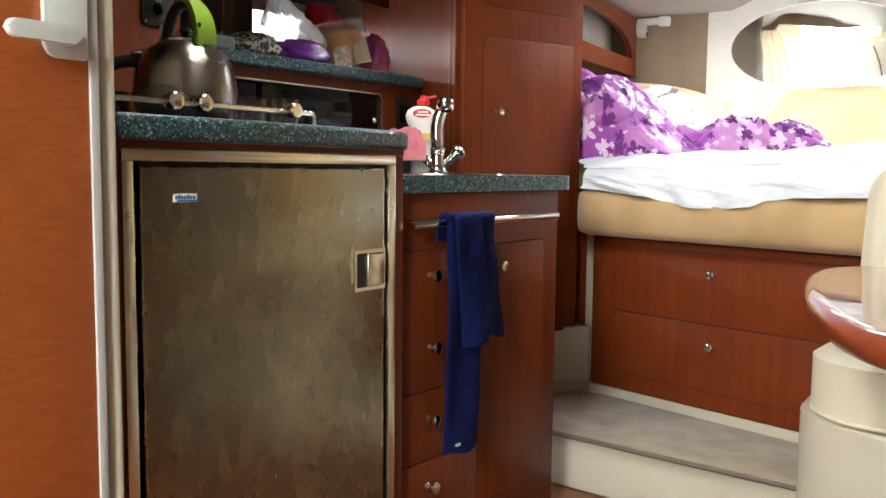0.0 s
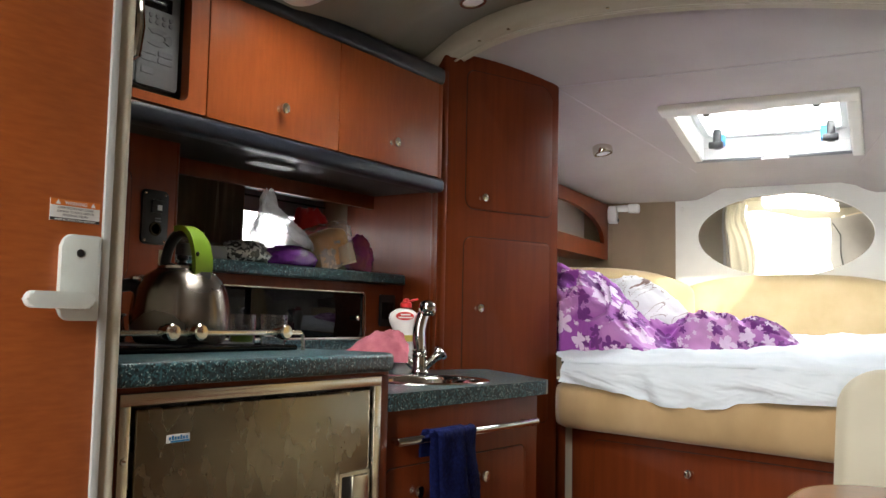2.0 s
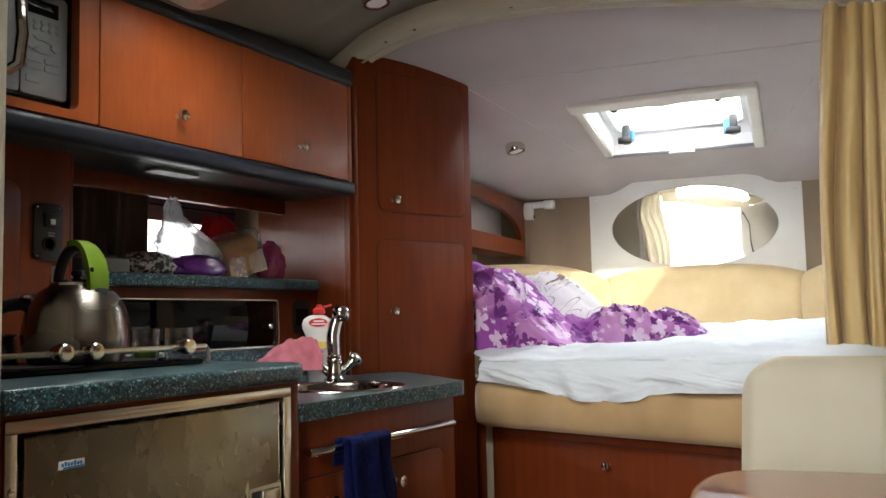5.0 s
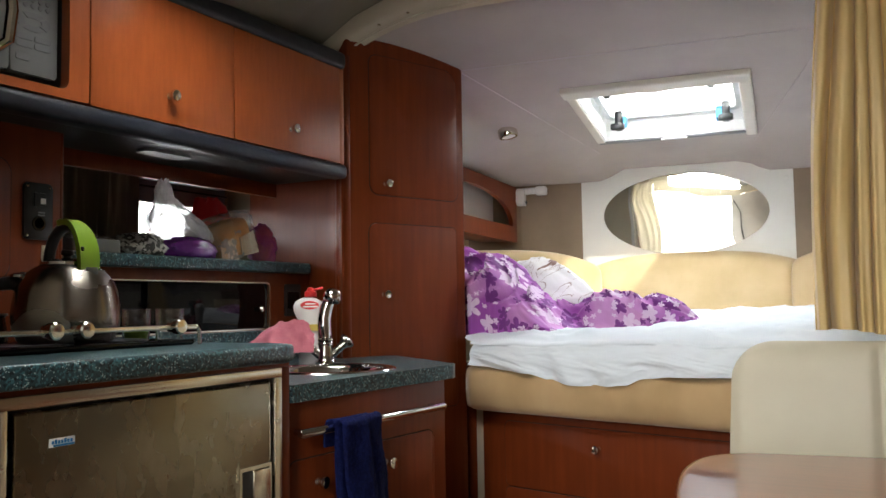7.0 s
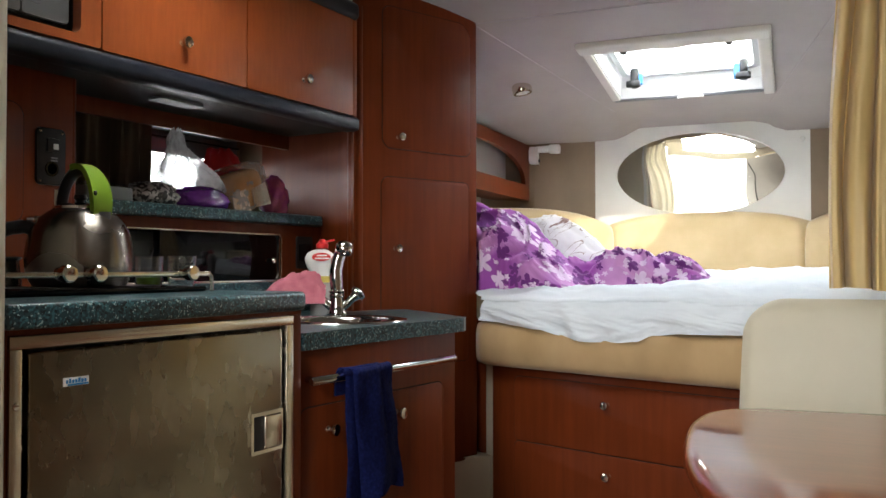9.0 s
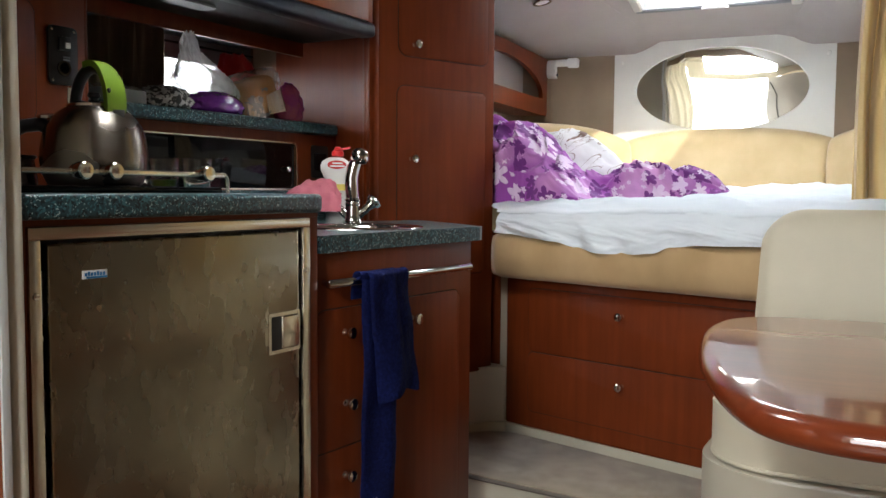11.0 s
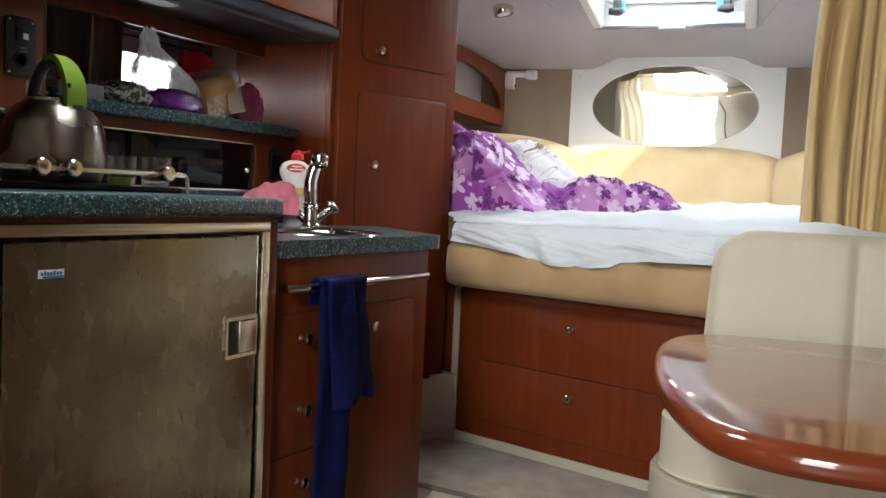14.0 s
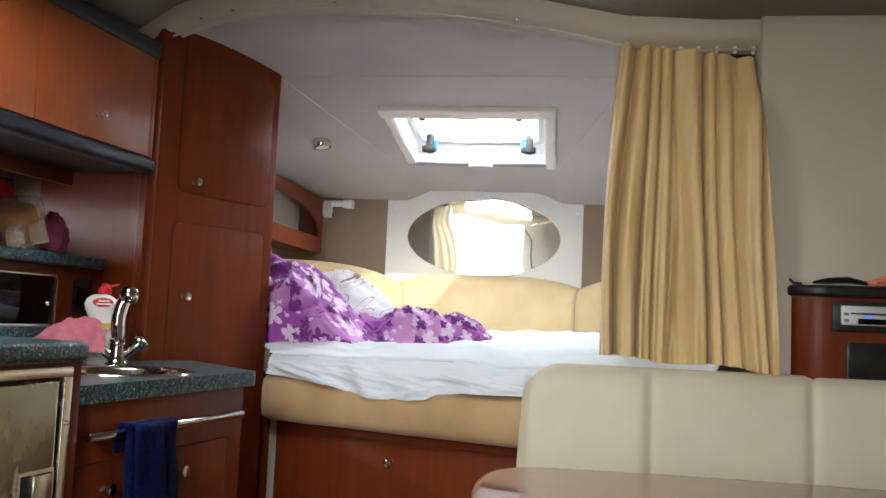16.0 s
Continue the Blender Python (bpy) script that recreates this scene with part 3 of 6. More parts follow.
def berth_ceiling():
    bm = bmesh.new()
    us = sorted({round(-1.25 + 0.05 * k, 3) for k in range(51)} - {-0.3, 0.3} | {HATCH[0], HATCH[1]})
    vs = sorted({round(-0.1 + 0.05 * k, 3) for k in range(40)} - {0.45, 0.5, 1.1} | {HATCH[2], HATCH[3]})
    for d in (0.0, 0.05):
        g = {(u, v): bm.verts.new((u, -v, berth_z(u, v) + d)) for u in us for v in vs}
        for i in range(len(us) - 1):
            for j in range(len(vs) - 1):
                if HATCH[0] <= us[i] < HATCH[1] and HATCH[2] <= vs[j] < HATCH[3]:
                    continue
                bm.faces.new([g[us[a], vs[b]] for a, b in ((i, j), (i + 1, j), (i + 1, j + 1), (i, j + 1))])
    ob = solo("ceiling_berth", bm, LINER, "pale padded headliner over the bow berth", "ceiling", BOAT, kind="structure", smooth=50)
    # stitched seams: one across, two along
    seam = lambda pts: tube([Vector((u, -v, berth_z(u, v) - 0.0006)) for u, v in pts], 0.0026, 6)
    SEAM = mat("seam_shadow", (0.44, 0.39, 0.38), 0.8)
    part("seam", seam([(-0.62 + 1.3 * k / 24, 1.45) for k in range(25)]), SEAM, ob)
    for s in (-1, 1):
        part("seam", seam([(s * (0.27 + 0.24 * v), v) for v in [1.44 - 0.06 * k for k in range(20)]]), SEAM, ob)


berth_ceiling()


def arch():
    """The padded beam between saloon and berth, with the curtain track under it."""
    low = arch_low
    us = [-1.2 + 0.05 * k for k in range(53)]
    prof = ((-1.835, 0.0), (-1.85, 0.012), (-1.885, 0.018), (-1.90, 0.03), (-1.905, 0.055), (-1.90, 0.13), (-1.835, 0.13))

    def shape(a, b):
        u = us[0] + a * (us[-1] - us[0])
        y, z = prof[round(b * (len(prof) - 1))]
        return (u, y, low(u) + z)

    ob = solo("ceiling_beam", sheet_mesh(52, len(prof) - 1, shape, 0.004), CREAM_WALL, "cream padded beam arching across the ceiling", "beam", BOAT, kind="structure", smooth=60)
    track = [(u, -1.865, low(u) + 0.004) for u in us if -0.85 < u < 1.0]
    part("curtain_track", tube(track, 0.006, 8, flat=0.5), CREAM_WALL, ob, "white curtain track")
    for u in (-0.72, -0.62, -0.30, 0.25):
        part("track_screw", lathe([(0, -0.004), (0.006, -0.003), (0.006, 0.0), (0, 0.001)], 12, at=(u, -1.888, low(u) + 0.014)), NICKEL, ob)


arch()


def bow_wall():
    """The moulded bow bulkhead with its oval mirror."""
    cu, cz, ru, rz = 0.0, 1.495, 0.392, 0.197
    n = 64
    oval = [(cu + ru * math.cos(2 * math.pi * k / n), cz + rz * math.sin(2 * math.pi * k / n)) for k in range(n)]
    edge = []
    for k in range(n):
        c, s = math.cos(2 * math.pi * k / n), math.sin(2 * math.pi * k / n)
        q = min(0.50 / max(abs(c), 1e-6), (0.30 if s > 0 else 0.62) / max(abs(s), 1e-6))
        edge.append((cu + q * c, cz + q * s))
    ob = solo("wall_bow", ring(edge, oval, 0.0, 0.05), MOULDED, "white moulded bow bulkhead round an oval mirror", "wall", BOAT, kind="structure", smooth=30)
    for s in (-1, 1):
        part("screw_cap", lathe([(0, 0.0), (0.011, 0.0), (0.009, 0.004), (0, 0.005)], 16, m=Matrix.Translation((s * 0.468, 0.0, 1.635)) @ Matrix.Rotation(radians(90), 4, "X")), MOULDED, ob)
    # wings to both sides, covered in brown fabric
    for s, nm in ((-1, "wall_bow_port"), (1, "wall_bow_starboard")):
        pts = [(s * 0.50, 0.0), (s * 0.56, -0.01), (s * 0.80, -0.075), (s * 1.05, -0.27), (s * 1.05, -0.21), (s * 0.80, -0.02), (s * 0.50, 0.05)]
        solo(nm, slab(pts, 0.9, 1.70, axis="z"), BROWN_PANEL, "brown fabric panel beside the bow mirror", "wall", BOAT, kind="structure", smooth=20)
    # slightly wavy acrylic mirror set into the oval
    tilt = BOAT @ Matrix.Translation((cu, 0.026, cz)) @ Matrix.Rotation(radians(MIRROR_TURN), 4, "Z") @ Matrix.Rotation(radians(MIRROR_TILT), 4, "X")
    g = thing("oval_mirror", "oval wavy acrylic mirror in the white bow bulkhead", "mirror", tilt)
    out = [(1.03 * ru * math.cos(2 * math.pi * k / n), 1.03 * rz * math.sin(2 * math.pi * k / n)) for k in range(n)]
    inn = [(0.985 * ru * math.cos(2 * math.pi * k / n), 0.98 * rz * math.sin(2 * math.pi * k / n)) for k in range(n)]
    part("backing", slab(out, 0.006, 0.012), BLACK, g, "dark edge of the mirror")
    rows = 26

    def face(a, b):
        x = (2 * a - 1) * ru
        z = (2 * b - 1) * rz * math.sqrt(max(0.0004, 1 - (x / (1.02 * ru)) ** 2))
        wave = 0.0003 * math.sin(13 * x + 5 * z + 0.6) + 0.0002 * math.sin(17 * z - 9 * x) + 0.0003 * fuzz(x, z, 2, 7)
        return (x, wave, z)
    part("mirror_face", sheet_mesh(60, rows, face), MIRROR, g, "wavy reflecting face", smooth=89)


bow_wall()


def hull_side(s, name):
    """The berth's hull side: from the bow panel aft."""
    def shape(a, b):
        v = 0.30 + a * (1.10 if s < 0 else 1.50)
        z = 0.40 + b * 1.35
        bulge = 0.97 + 0.10 * math.sin(min(1.0, v / 1.6) * math.pi / 2) + 0.05 * b
        return (s * bulge, -v, z)
    return solo(name, sheet_mesh(16, 8, shape, 0.03), CREAM_WALL, "cream vinyl hull side beside the berth", "wall", BOAT, kind="structure", smooth=60)


hull_side(-1, "wall_hull_port")
hull_side(1, "wall_hull_starboard")
# wall right of the curtain, with its return and the outer shell of the berth
solo("wall_saloon_forward", box(0.93, 2.2, -1.93, -1.83, 0.0, 2.05, 0.006), CREAM_WALL, "cream vinyl bulkhead beside the curtain", "wall", BOAT, kind="structure")
solo("wall_galley_end", box(-1.98, -1.40, 2.40, 2.46, 0.0, 2.0), BROWN_PANEL, "plain bulkhead behind the galley locker", "wall", kind="structure")


def ceiling_hatch():
    """Framed acrylic deck hatch over the berth."""
    u0, u1, v0, v1 = HATCH
    slope = math.degrees(math.atan(0.121))
    m = BOAT @ Matrix.Translation((0, 0, 1.73)) @ Matrix.Rotation(radians(-slope), 4, "X")
    h = thing("deck_hatch", "bright acrylic deck hatch in a cream frame overhead", "hatch", m)
    k = 1 / math.cos(radians(slope))
    V0, V1 = v0 * k, v1 * k
    fr = mat("cream_hatch_frame", (0.60, 0.57, 0.50), 0.4, second=(0.64, 0.61, 0.54), scale=(6, 6, 6))
    part("frame_bar", box(u0 - 0.040, u1 + 0.046, -V1 - 0.080, -V1, -0.022, 0.02, 0.010, 4), fr, h, "broad cream aft bar")
    part("frame_bar", box(u0 - 0.035, u0, -V1, -V0 - 0.0, -0.009, 0.02, 0.004), fr, h)
    part("frame_bar", box(u1, u1 + 0.045, -V1, -V0 + 0.02, -0.020, 0.02, 0.009, 4), fr, h)
    part("frame_bar", box(u0 - 0.03, u1, -V0, -V0 + 0.025, -0.008, 0.02, 0.004), BUTTON_GREY, h, "thin grey front bar")
    part("upstand", ring([(u0 - 0.004, -V1 - 0.004), (u1 + 0.004, -V1 - 0.004), (u1 + 0.004, -V0 + 0.004), (u0 - 0.004, -V0 + 0.004)], [(u0 + 0.004, -V1 + 0.004), (u1 - 0.004, -V1 + 0.004), (u1 - 0.004, -V0 - 0.004), (u0 + 0.004, -V0 - 0.004)], 0.0, 0.13, axis="z"), WHITE_PLASTIC, h)
    lid = part("lid_frame", ring(rounded(u0 + 0.01, u1 - 0.01, -V1 + 0.01, -V0 - 0.01, 0.05), rounded(u0 + 0.035, u1 - 0.035, -V1 + 0.035, -V0 - 0.035, 0.04), 0.09, 0.115, axis="z"), ALU, h, "aluminium lid rim")
    pane = part("pane", slab(rounded(u0 + 0.03, u1 - 0.03, -V1 + 0.03, -V0 - 0.03, 0.04), 0.10, 0.108, axis="z"), SMOKED, lid, "clear acrylic lid")
    pane.visible_shadow = False
    for u, sgn in ((u0 + 0.075, 1), (u1 - 0.075, -1)):
        w = -V0 - 0.085
        la = part("latch", box(u - 0.016, u + 0.016, w - 0.020, w + 0.020, 0.020, 0.105, 0.006), BLACK, h, "dark latch post")
        part("latch_lever", box(u - 0.030, u + 0.030, w - 0.042, w - 0.018, 0.012, 0.040, 0.006), BLACK, la, "dark latch lever")
        part("latch_button", box(u + sgn * 0.018, u + sgn * 0.034, w - 0.016, w + 0.012, 0.030, 0.078, 0.005), BLUE_PRINT, la, "teal latch button")
        e = u - sgn * 0.030
        st = part("stay", tube([(e, -V1 + 0.03, 0.012), (e + sgn * 0.012, -V1 + 0.085, 0.030), (e + sgn * 0.05, -V1 + 0.13, 0.050), (e + sgn * 0.065, -V1 + 0.20, 0.090)], 0.009, 10), BLACK, h, "black hatch stay")
        part("stay_knob", lathe([(0, -0.014), (0.013, -0.014), (0.015, 0.0), (0.013, 0.014), (0, 0.014)], 16, at=(e + sgn * 0.058, -V1 + 0.12, 0.034)), BLACK, st)
    for w, sgn in ((-V1 - 0.006, 1), (-V0 - 0.004, -1)):
        pts = [(0.02 + 0.055 * math.cos(math.pi * k / 12), w + sgn * 0.022 * math.sin(math.pi * k / 12)) for k in range(13)]
        part("blind_tab", slab(pts, -0.018, -0.010, axis="z"), WHITE_PLASTIC, h, "half-round blind pull tab")
    return h


ceiling_hatch()


def saloon_hatch():
    h = thing("saloon_hatch", "bright deck hatch in the saloon ceiling", "hatch", Matrix.Translation((-1.03, 1.415, saloon_z(-1.03, 1.42) - 0.004)) @ Matrix.Rotation(radians(7), 4, "Z") @ Matrix.Rotation(radians(-15), 4, "Y"))
    part("frame", ring(rounded(-0.29, 0.30, -0.29, 0.245, 0.05), rounded(-0.235, 0.245, -0.23, 0.215, 0.03), -0.022, 0.03, axis="z"), MOULDED, h, "white hatch frame")
    part("frame_front", box(-0.26, 0.26, 0.212, 0.243, -0.024, 0.03, 0.004), ALU, h)
    pane = part("pane", slab(rounded(-0.26, 0.26, -0.25, 0.25, 0.03), 0.06, 0.066, axis="z"), SMOKED, h, "acrylic lid")
    pane.visible_shadow = False
    part("blind_tab", slab([(0.05 * math.cos(math.pi * k / 10), 0.222 - 0.022 * math.sin(math.pi * k / 10)) for k in range(11)], -0.03, -0.024, axis="z"), WHITE_PLASTIC, h)


saloon_hatch()
# bright hazy sky over the hatches, far enough off to be plain
solo("backdrop_sky", box(-3.0, -0.30, 0.3, 3.4, 2.62, 2.66), SKY_GLOW, "bright hazy white sky", "sky", kind="structure")
solo("backdrop_port", box(-2.75, -2.7, 0.8, 3.2, 0.9, 1.9), PORT_GLOW, "bright hazy white sky beyond the galley port", "sky", kind="structure")



solo("backdrop_bow", box(-9.0, 7.0, 9.0, 9.05, 1.6, 7.0), SKY_GLOW, "bright hazy white sky ahead of the bow", "sky", kind="structure")

# ---- galley ----


def fridge():
    m = axes(-0.962, 0.888, 0, 0)
    f = thing("fridge", "stainless steel built-in marine fridge under the stove counter", "fridge", m)
    W, Z0, Z1 = 0.622, 0.125, 0.944
    for x0, x1, z0, z1 in ((0, W, Z1 - 0.019, Z1), (0, W, Z0, Z0 + 0.019), (0, 0.019, Z0 + 0.019, Z1 - 0.019), (W - 0.022, W, Z0 + 0.019, Z1 - 0.019)):
        part("frame_bar", box(x0, x1, -0.004, 0.03, z0, z1, 0.0015), STEEL_TRIM, f, "polished steel frame bar")
    part("cavity", box(0.0195, W - 0.0225, 0.022, 0.30, Z0 + 0.0195, Z1 - 0.0195), BLACK, f)
    d = part("door", box(0.0315, W - 0.033, -0.002, 0.018, Z0 + 0.025, Z1 - 0.0255, 0.004, 3), STEEL, f, "smudged brushed steel door")
    part("badge", box(0.087, 0.132, -0.0032, 0.0, 0.863, 0.876, 0.0005), WHITE_PRINT, d, "small blue and white maker's badge")
    part("badge_band", box(0.094, 0.131, -0.0035, -0.003, 0.8635, 0.8665), BLUE_PRINT, d)
    for k in range(7):
        x = 0.091 + k * 0.0054
        part("badge_bar", box(x, x + 0.0036, -0.0038, -0.003, 0.8675, 0.8725 + 0.0018 * (k % 3 == 1)), BLUE_PRINT, d)
    out, inn = rounded(0.496, 0.588, 0.681, 0.761, 0.003), rounded(0.503, 0.581, 0.688, 0.754, 0.002)
    la = part("latch_frame", ring(out, inn, -0.005, 0.0), STEEL_TRIM, d, "square recessed latch frame")
    part("latch_recess", box(0.503, 0.533, -0.003, 0.0, 0.688, 0.754), BLACK, la)
    part("latch_paddle", box(0.531, 0.581, -0.010, 0.0, 0.690, 0.752, 0.003), STEEL_TRIM, la, "steel latch paddle")
    for x, z in ((0.009, 0.845), (0.611, 0.838), (0.611, 0.226), (0.009, 0.226)):
        part("screw", lathe([(0, 0), (0.006, 0), (0.005, 0.0025), (0, 0.003)], 12, m=Matrix.Translation((x, -0.004, z)) @ Matrix.Rotation(radians(90), 4, "X")), NICKEL, f)
    return f


fridge()


def stove_cabinet():
    c = thing("stove_cabinet", "cherry wood galley carcass round the fridge", "cabinet", axes(-0.962, 0.84, 0, 0))
    part("top_rail", box(0.015, 0.70, 0.001, 0.02, 0.945, 0.972), CHERRY, c)
    part("end_post", box(0.671, 0.700, 0.001, 0.02, 0.02, 0.945, 0.002), CHERRY, c)
    part("side_post", box(0.015, 0.047, 0.001, 0.02, 0.02, 0.945), CHERRY, c)
    part("plinth", box(0, 0.70, 0.002, 0.02, 0.0, 0.124), CHERRY, c)
    part("back", box(0, 0.70, 0.33, 0.36, 0.0, 0.94), CHERRY, c)
    # counter and its upstand
    pts = [(-0.925, 0.862), (-0.925, 1.49), (-0.94, 1.525), (-0.975, 1.54), (-1.535, 1.56), (-1.535, 0.862)]
    solo("stove_counter", slab(pts, 0.955, 0.992, 0.009, 4, axis="z"), GRANITE, "dark teal speckled stone-look stove counter", "countertop")


stove_cabinet()


def cooker():
    c = thing("hob", "black glass marine hob with steel fiddle rail", "hob", Matrix.Translation((-1.25, 1.21, 0.992)))
    part("glass_top", box(-0.16, 0.11, -0.26, 0.24, 0.0, 0.012, 0.004), BLACK_GLASS, c, "black ceramic glass plate")
    rail = part("fiddle_rail", box(0.110, 0.116, -0.27, 0.245, 0.032, 0.042, 0.002), STEEL_TRIM, c, "flat steel pot rail")
    part("rail_end", tube([(0.113, 0.243, 0.037), (0.113, 0.250, 0.03), (0.113, 0.252, 0.0)], 0.004, 8), STEEL_TRIM, rail)
    for y in (-0.104, -0.041, 0.182):
        m = Matrix.Translation((0.112, y, 0.039)) @ Matrix.Rotation(radians(90), 4, "Y")
        part("rail_clamp", lathe([(0, -0.01), (0.012, -0.01), (0.013, 0.0), (0.0155, 0.004), (0.0155, 0.020), (0.013, 0.023), (0, 0.024)], 20, m=m), NICKEL, c, "round nickel rail clamp")
    for y in (-0.09, 0.12):
        part("hotplate", lathe([(0.085, 0.012), (0.085, 0.0135), (0, 0.0135)], 32, at=(-0.02, y, 0)), BLACK, c)


cooker()


def kettle():
    k = thing("kettle", "round brushed steel kettle with a lime green handle", "kettle", Matrix.Translation((-1.267, 1.240, 1.006)))
    body = [(p.x, p.y) for p in spline([(0.094, 0.0, 0), (0.099, 0.006, 0), (0.108, 0.026, 0), (0.1115, 0.052, 0), (0.108, 0.080, 0), (0.0995, 0.110, 0), (0.077, 0.137, 0), (0.054, 0.149, 0), (0.049, 0.153, 0)], 4)]
    bm = lathe([(0, 0.0), *((q * 0.885, z) for q, z in body)], 96)
    for v in bm.verts:
        a = math.atan2(v.co.y, v.co.x)
        swell = 1 + 0.004 * math.sin(8 * a + 9 * v.co.z) * math.sin(math.pi * min(1.0, v.co.z / 0.15))
        v.co.x *= swell
        v.co.y *= swell
    part("body", bm, KETTLE_STEEL, k, "round steel body with dull reflections")
    part("lid", lathe([(0.050, 0.149), (0.049, 0.154), (0.030, 0.160), (0.012, 0.162), (0, 0.162)], 32), CHROME, k, "polished lid")
    part("lid_knob", lathe([(0.008, 0.160), (0.007, 0.166), (0.012, 0.170), (0.011, 0.177), (0, 0.178)], 20), BLACK, k)
    arc = [(0.066 * math.cos(a), 0.0, 0.148 + 0.086 * math.sin(a) + 0.004) for a in [math.pi * (-0.10 + 1.08 * q / 24) for q in range(25)]]
    # the grip is a broad flat band
    def grip(a, b):
        i = a * 15
        q = arc[min(24, round(i))]
        w = 0.014 + 0.008 * math.sin(math.pi * min(1.0, 0.25 + a))
        return (q[0], (b - 0.5) * 2 * w, q[2])
    h = part("handle", sheet_mesh(15, 6, grip, 0.011), GREEN, k, "glossy lime green arched handle", smooth=60)
    for sx in (-1,):
        part("handle_bracket", tube([(sx * 0.056, 0, 0.142), (sx * 0.066, 0, 0.164), (sx * 0.065, 0, 0.19)], 0.009, 10, flat=0.6), CHROME, h, "polished bracket")
    part("handle_foot", tube([(0.062, 0, 0.118), (0.066, 0, 0.130), (0.066, 0, 0.142)], [0.009, 0.013, 0.014], 12, flat=0.5), BUTTON_GREY, h, "grey foot of the handle")
    part("handle_liner", tube([(q[0] * 0.84, 0, 0.150 + (q[2] - 0.152) * 0.87) for q in arc[5:]], 0.011, 12), BLACK, h, "underside painted near-black for its shade of the handle")
    part("spout", tube([(-0.055, -0.048, 0.102), (-0.076, -0.062, 0.116), (-0.100, -0.080, 0.112), (-0.140, -0.108, 0.088)], [0.014, 0.014, 0.013, 0.010], 16), BLACK, k, "black whistling spout lever")
    part("spout_cap", lathe([(0, 0.0), (0.019, 0.0), (0.019, 0.005), (0.012, 0.009), (0, 0.010)], 24, at=(-0.062, -0.056, 0.126)), CHROME, k, "polished spout cap")
    part("rivet", lathe([(0, 0), (0.005, 0), (0.004, 0.003), (0, 0.004)], 12, m=Matrix.Translation((0.064, -0.016, 0.177)) @ Matrix.Rotation(radians(90), 4, "X")), BLACK, h)


kettle()


def small_pot():
    p = thing("coffee_pot", "small dark coffee pot on the hob", "pot", Matrix.Translation((-1.402, 1.165, 0.994)))
    part("body", lathe([(0, 0), (0.036, 0), (0.038, 0.02), (0.032, 0.06), (0.036, 0.066), (0.033, 0.066), (0.03, 0.06), (0, 0.058)], 24), KETTLE_STEEL, p)
    part("rim", lathe([(0.0355, 0.064), (0.0375, 0.066), (0.0355, 0.069), (0.0335, 0.066), (0.0355, 0.064)], 24), BLACK, p)


small_pot()


def tumbler(x, y, label, liquid=None):
    g = thing("drinking_glass", label, "glass", Matrix.Translation((x, y, 0.992)), group="glasses behind the hob")
    part("bowl", lathe([(0, 0.0), (0.026, 0.0), (0.031, 0.03), (0.032, 0.075), (0.030, 0.075), (0.029, 0.03), (0.024, 0.006), (0, 0.006)], 24), GLASS, g)
    if liquid:
        part("rest", lathe([(0, 0.007), (0.0235, 0.007), (0.0275, 0.028), (0, 0.028)], 20), GREEN, g, "green remains at the bottom")


tumbler(-1.27, 1.505, "small clear drinking glass on the counter")
tumbler(-1.335, 1.47, "small clear drinking glass with green rest", True)


def back_fascia():
    """Upstand behind the hob with the dark sliding glass locker, and the counter shelf on top."""
    m = axes(-1.55, 0.80, 0, 0)
    c = thing("galley_back_locker", "cherry wood back locker with dark glass doors", "cabinet", m)
    out, inn = [(0.0, 0.88), (1.62, 0.88), (1.62, 1.172), (0.0, 1.172)], [(0.45, 1.003), (1.372, 1.003), (1.372, 1.140), (0.45, 1.140)]
    part("fascia", ring(out, inn, 0.0, 0.02), CHERRY, c)
    part("steel_edge", ring(rounded(0.445, 1.3765, 1.0, 1.1425, 0.018), rounded(0.449, 1.3705, 1.004, 1.1395, 0.016), -0.001, 0.003), STEEL_TRIM, c, "thin bright edge round the glass")
    part("recess", box(0.44, 1.38, 0.09, 0.10, 0.99, 1.15), BLACK, c)
    for x0, x1, y in ((0.45, 1.06, 0.014), (0.90, 1.37, 0.004)):
        g = part("glass_door", box(x0, x1, y, y + 0.006, 1.004, 1.139, 0.001), BLACK_GLASS, c, "dark sliding glass door")
    part("glass_knob", lathe([(0, 0), (0.007, 0), (0.009, 0.008), (0.006, 0.012), (0, 0.013)], 14, m=Matrix.Translation((1.336, 0.004, 1.062)) @ Matrix.Rotation(radians(90), 4, "X")), NICKEL, g)
    part("upstand", box(0.40, 1.62, -0.012, 0.0, 0.90, 0.9985, 0.003), GRANITE, c, "speckled stone-look upstand")
    o = thing("wall_socket", "black wall socket beside the dark glass locker", "socket", m)
    part("plate", slab(rounded(1.442, 1.520, 1.038, 1.139, 0.006), -0.006, 0.0, 0.002), BLACK, o)
    part("socket_face", slab(rounded(1.452, 1.510, 1.062, 1.115, 0.004), -0.008, -0.005, 0.001), BLACK_GLASS, o)
    pts = [(-1.525, 1.415), (-1.525, 2.345), (-1.545, 2.36), (-1.92, 2.36), (-1.92, 1.415)]
    solo("galley_shelf", slab(pts, 1.172, 1.206, 0.008, 4, axis="z"), GRANITE, "dark teal speckled stone-look shelf behind the galley", "shelf")
    solo("galley_carcass", box(-1.97, -1.575, 0.80, 2.40, 0.86, 1.168), CHERRY, "plain carcass inside the back locker", "cabinet")


back_fascia()


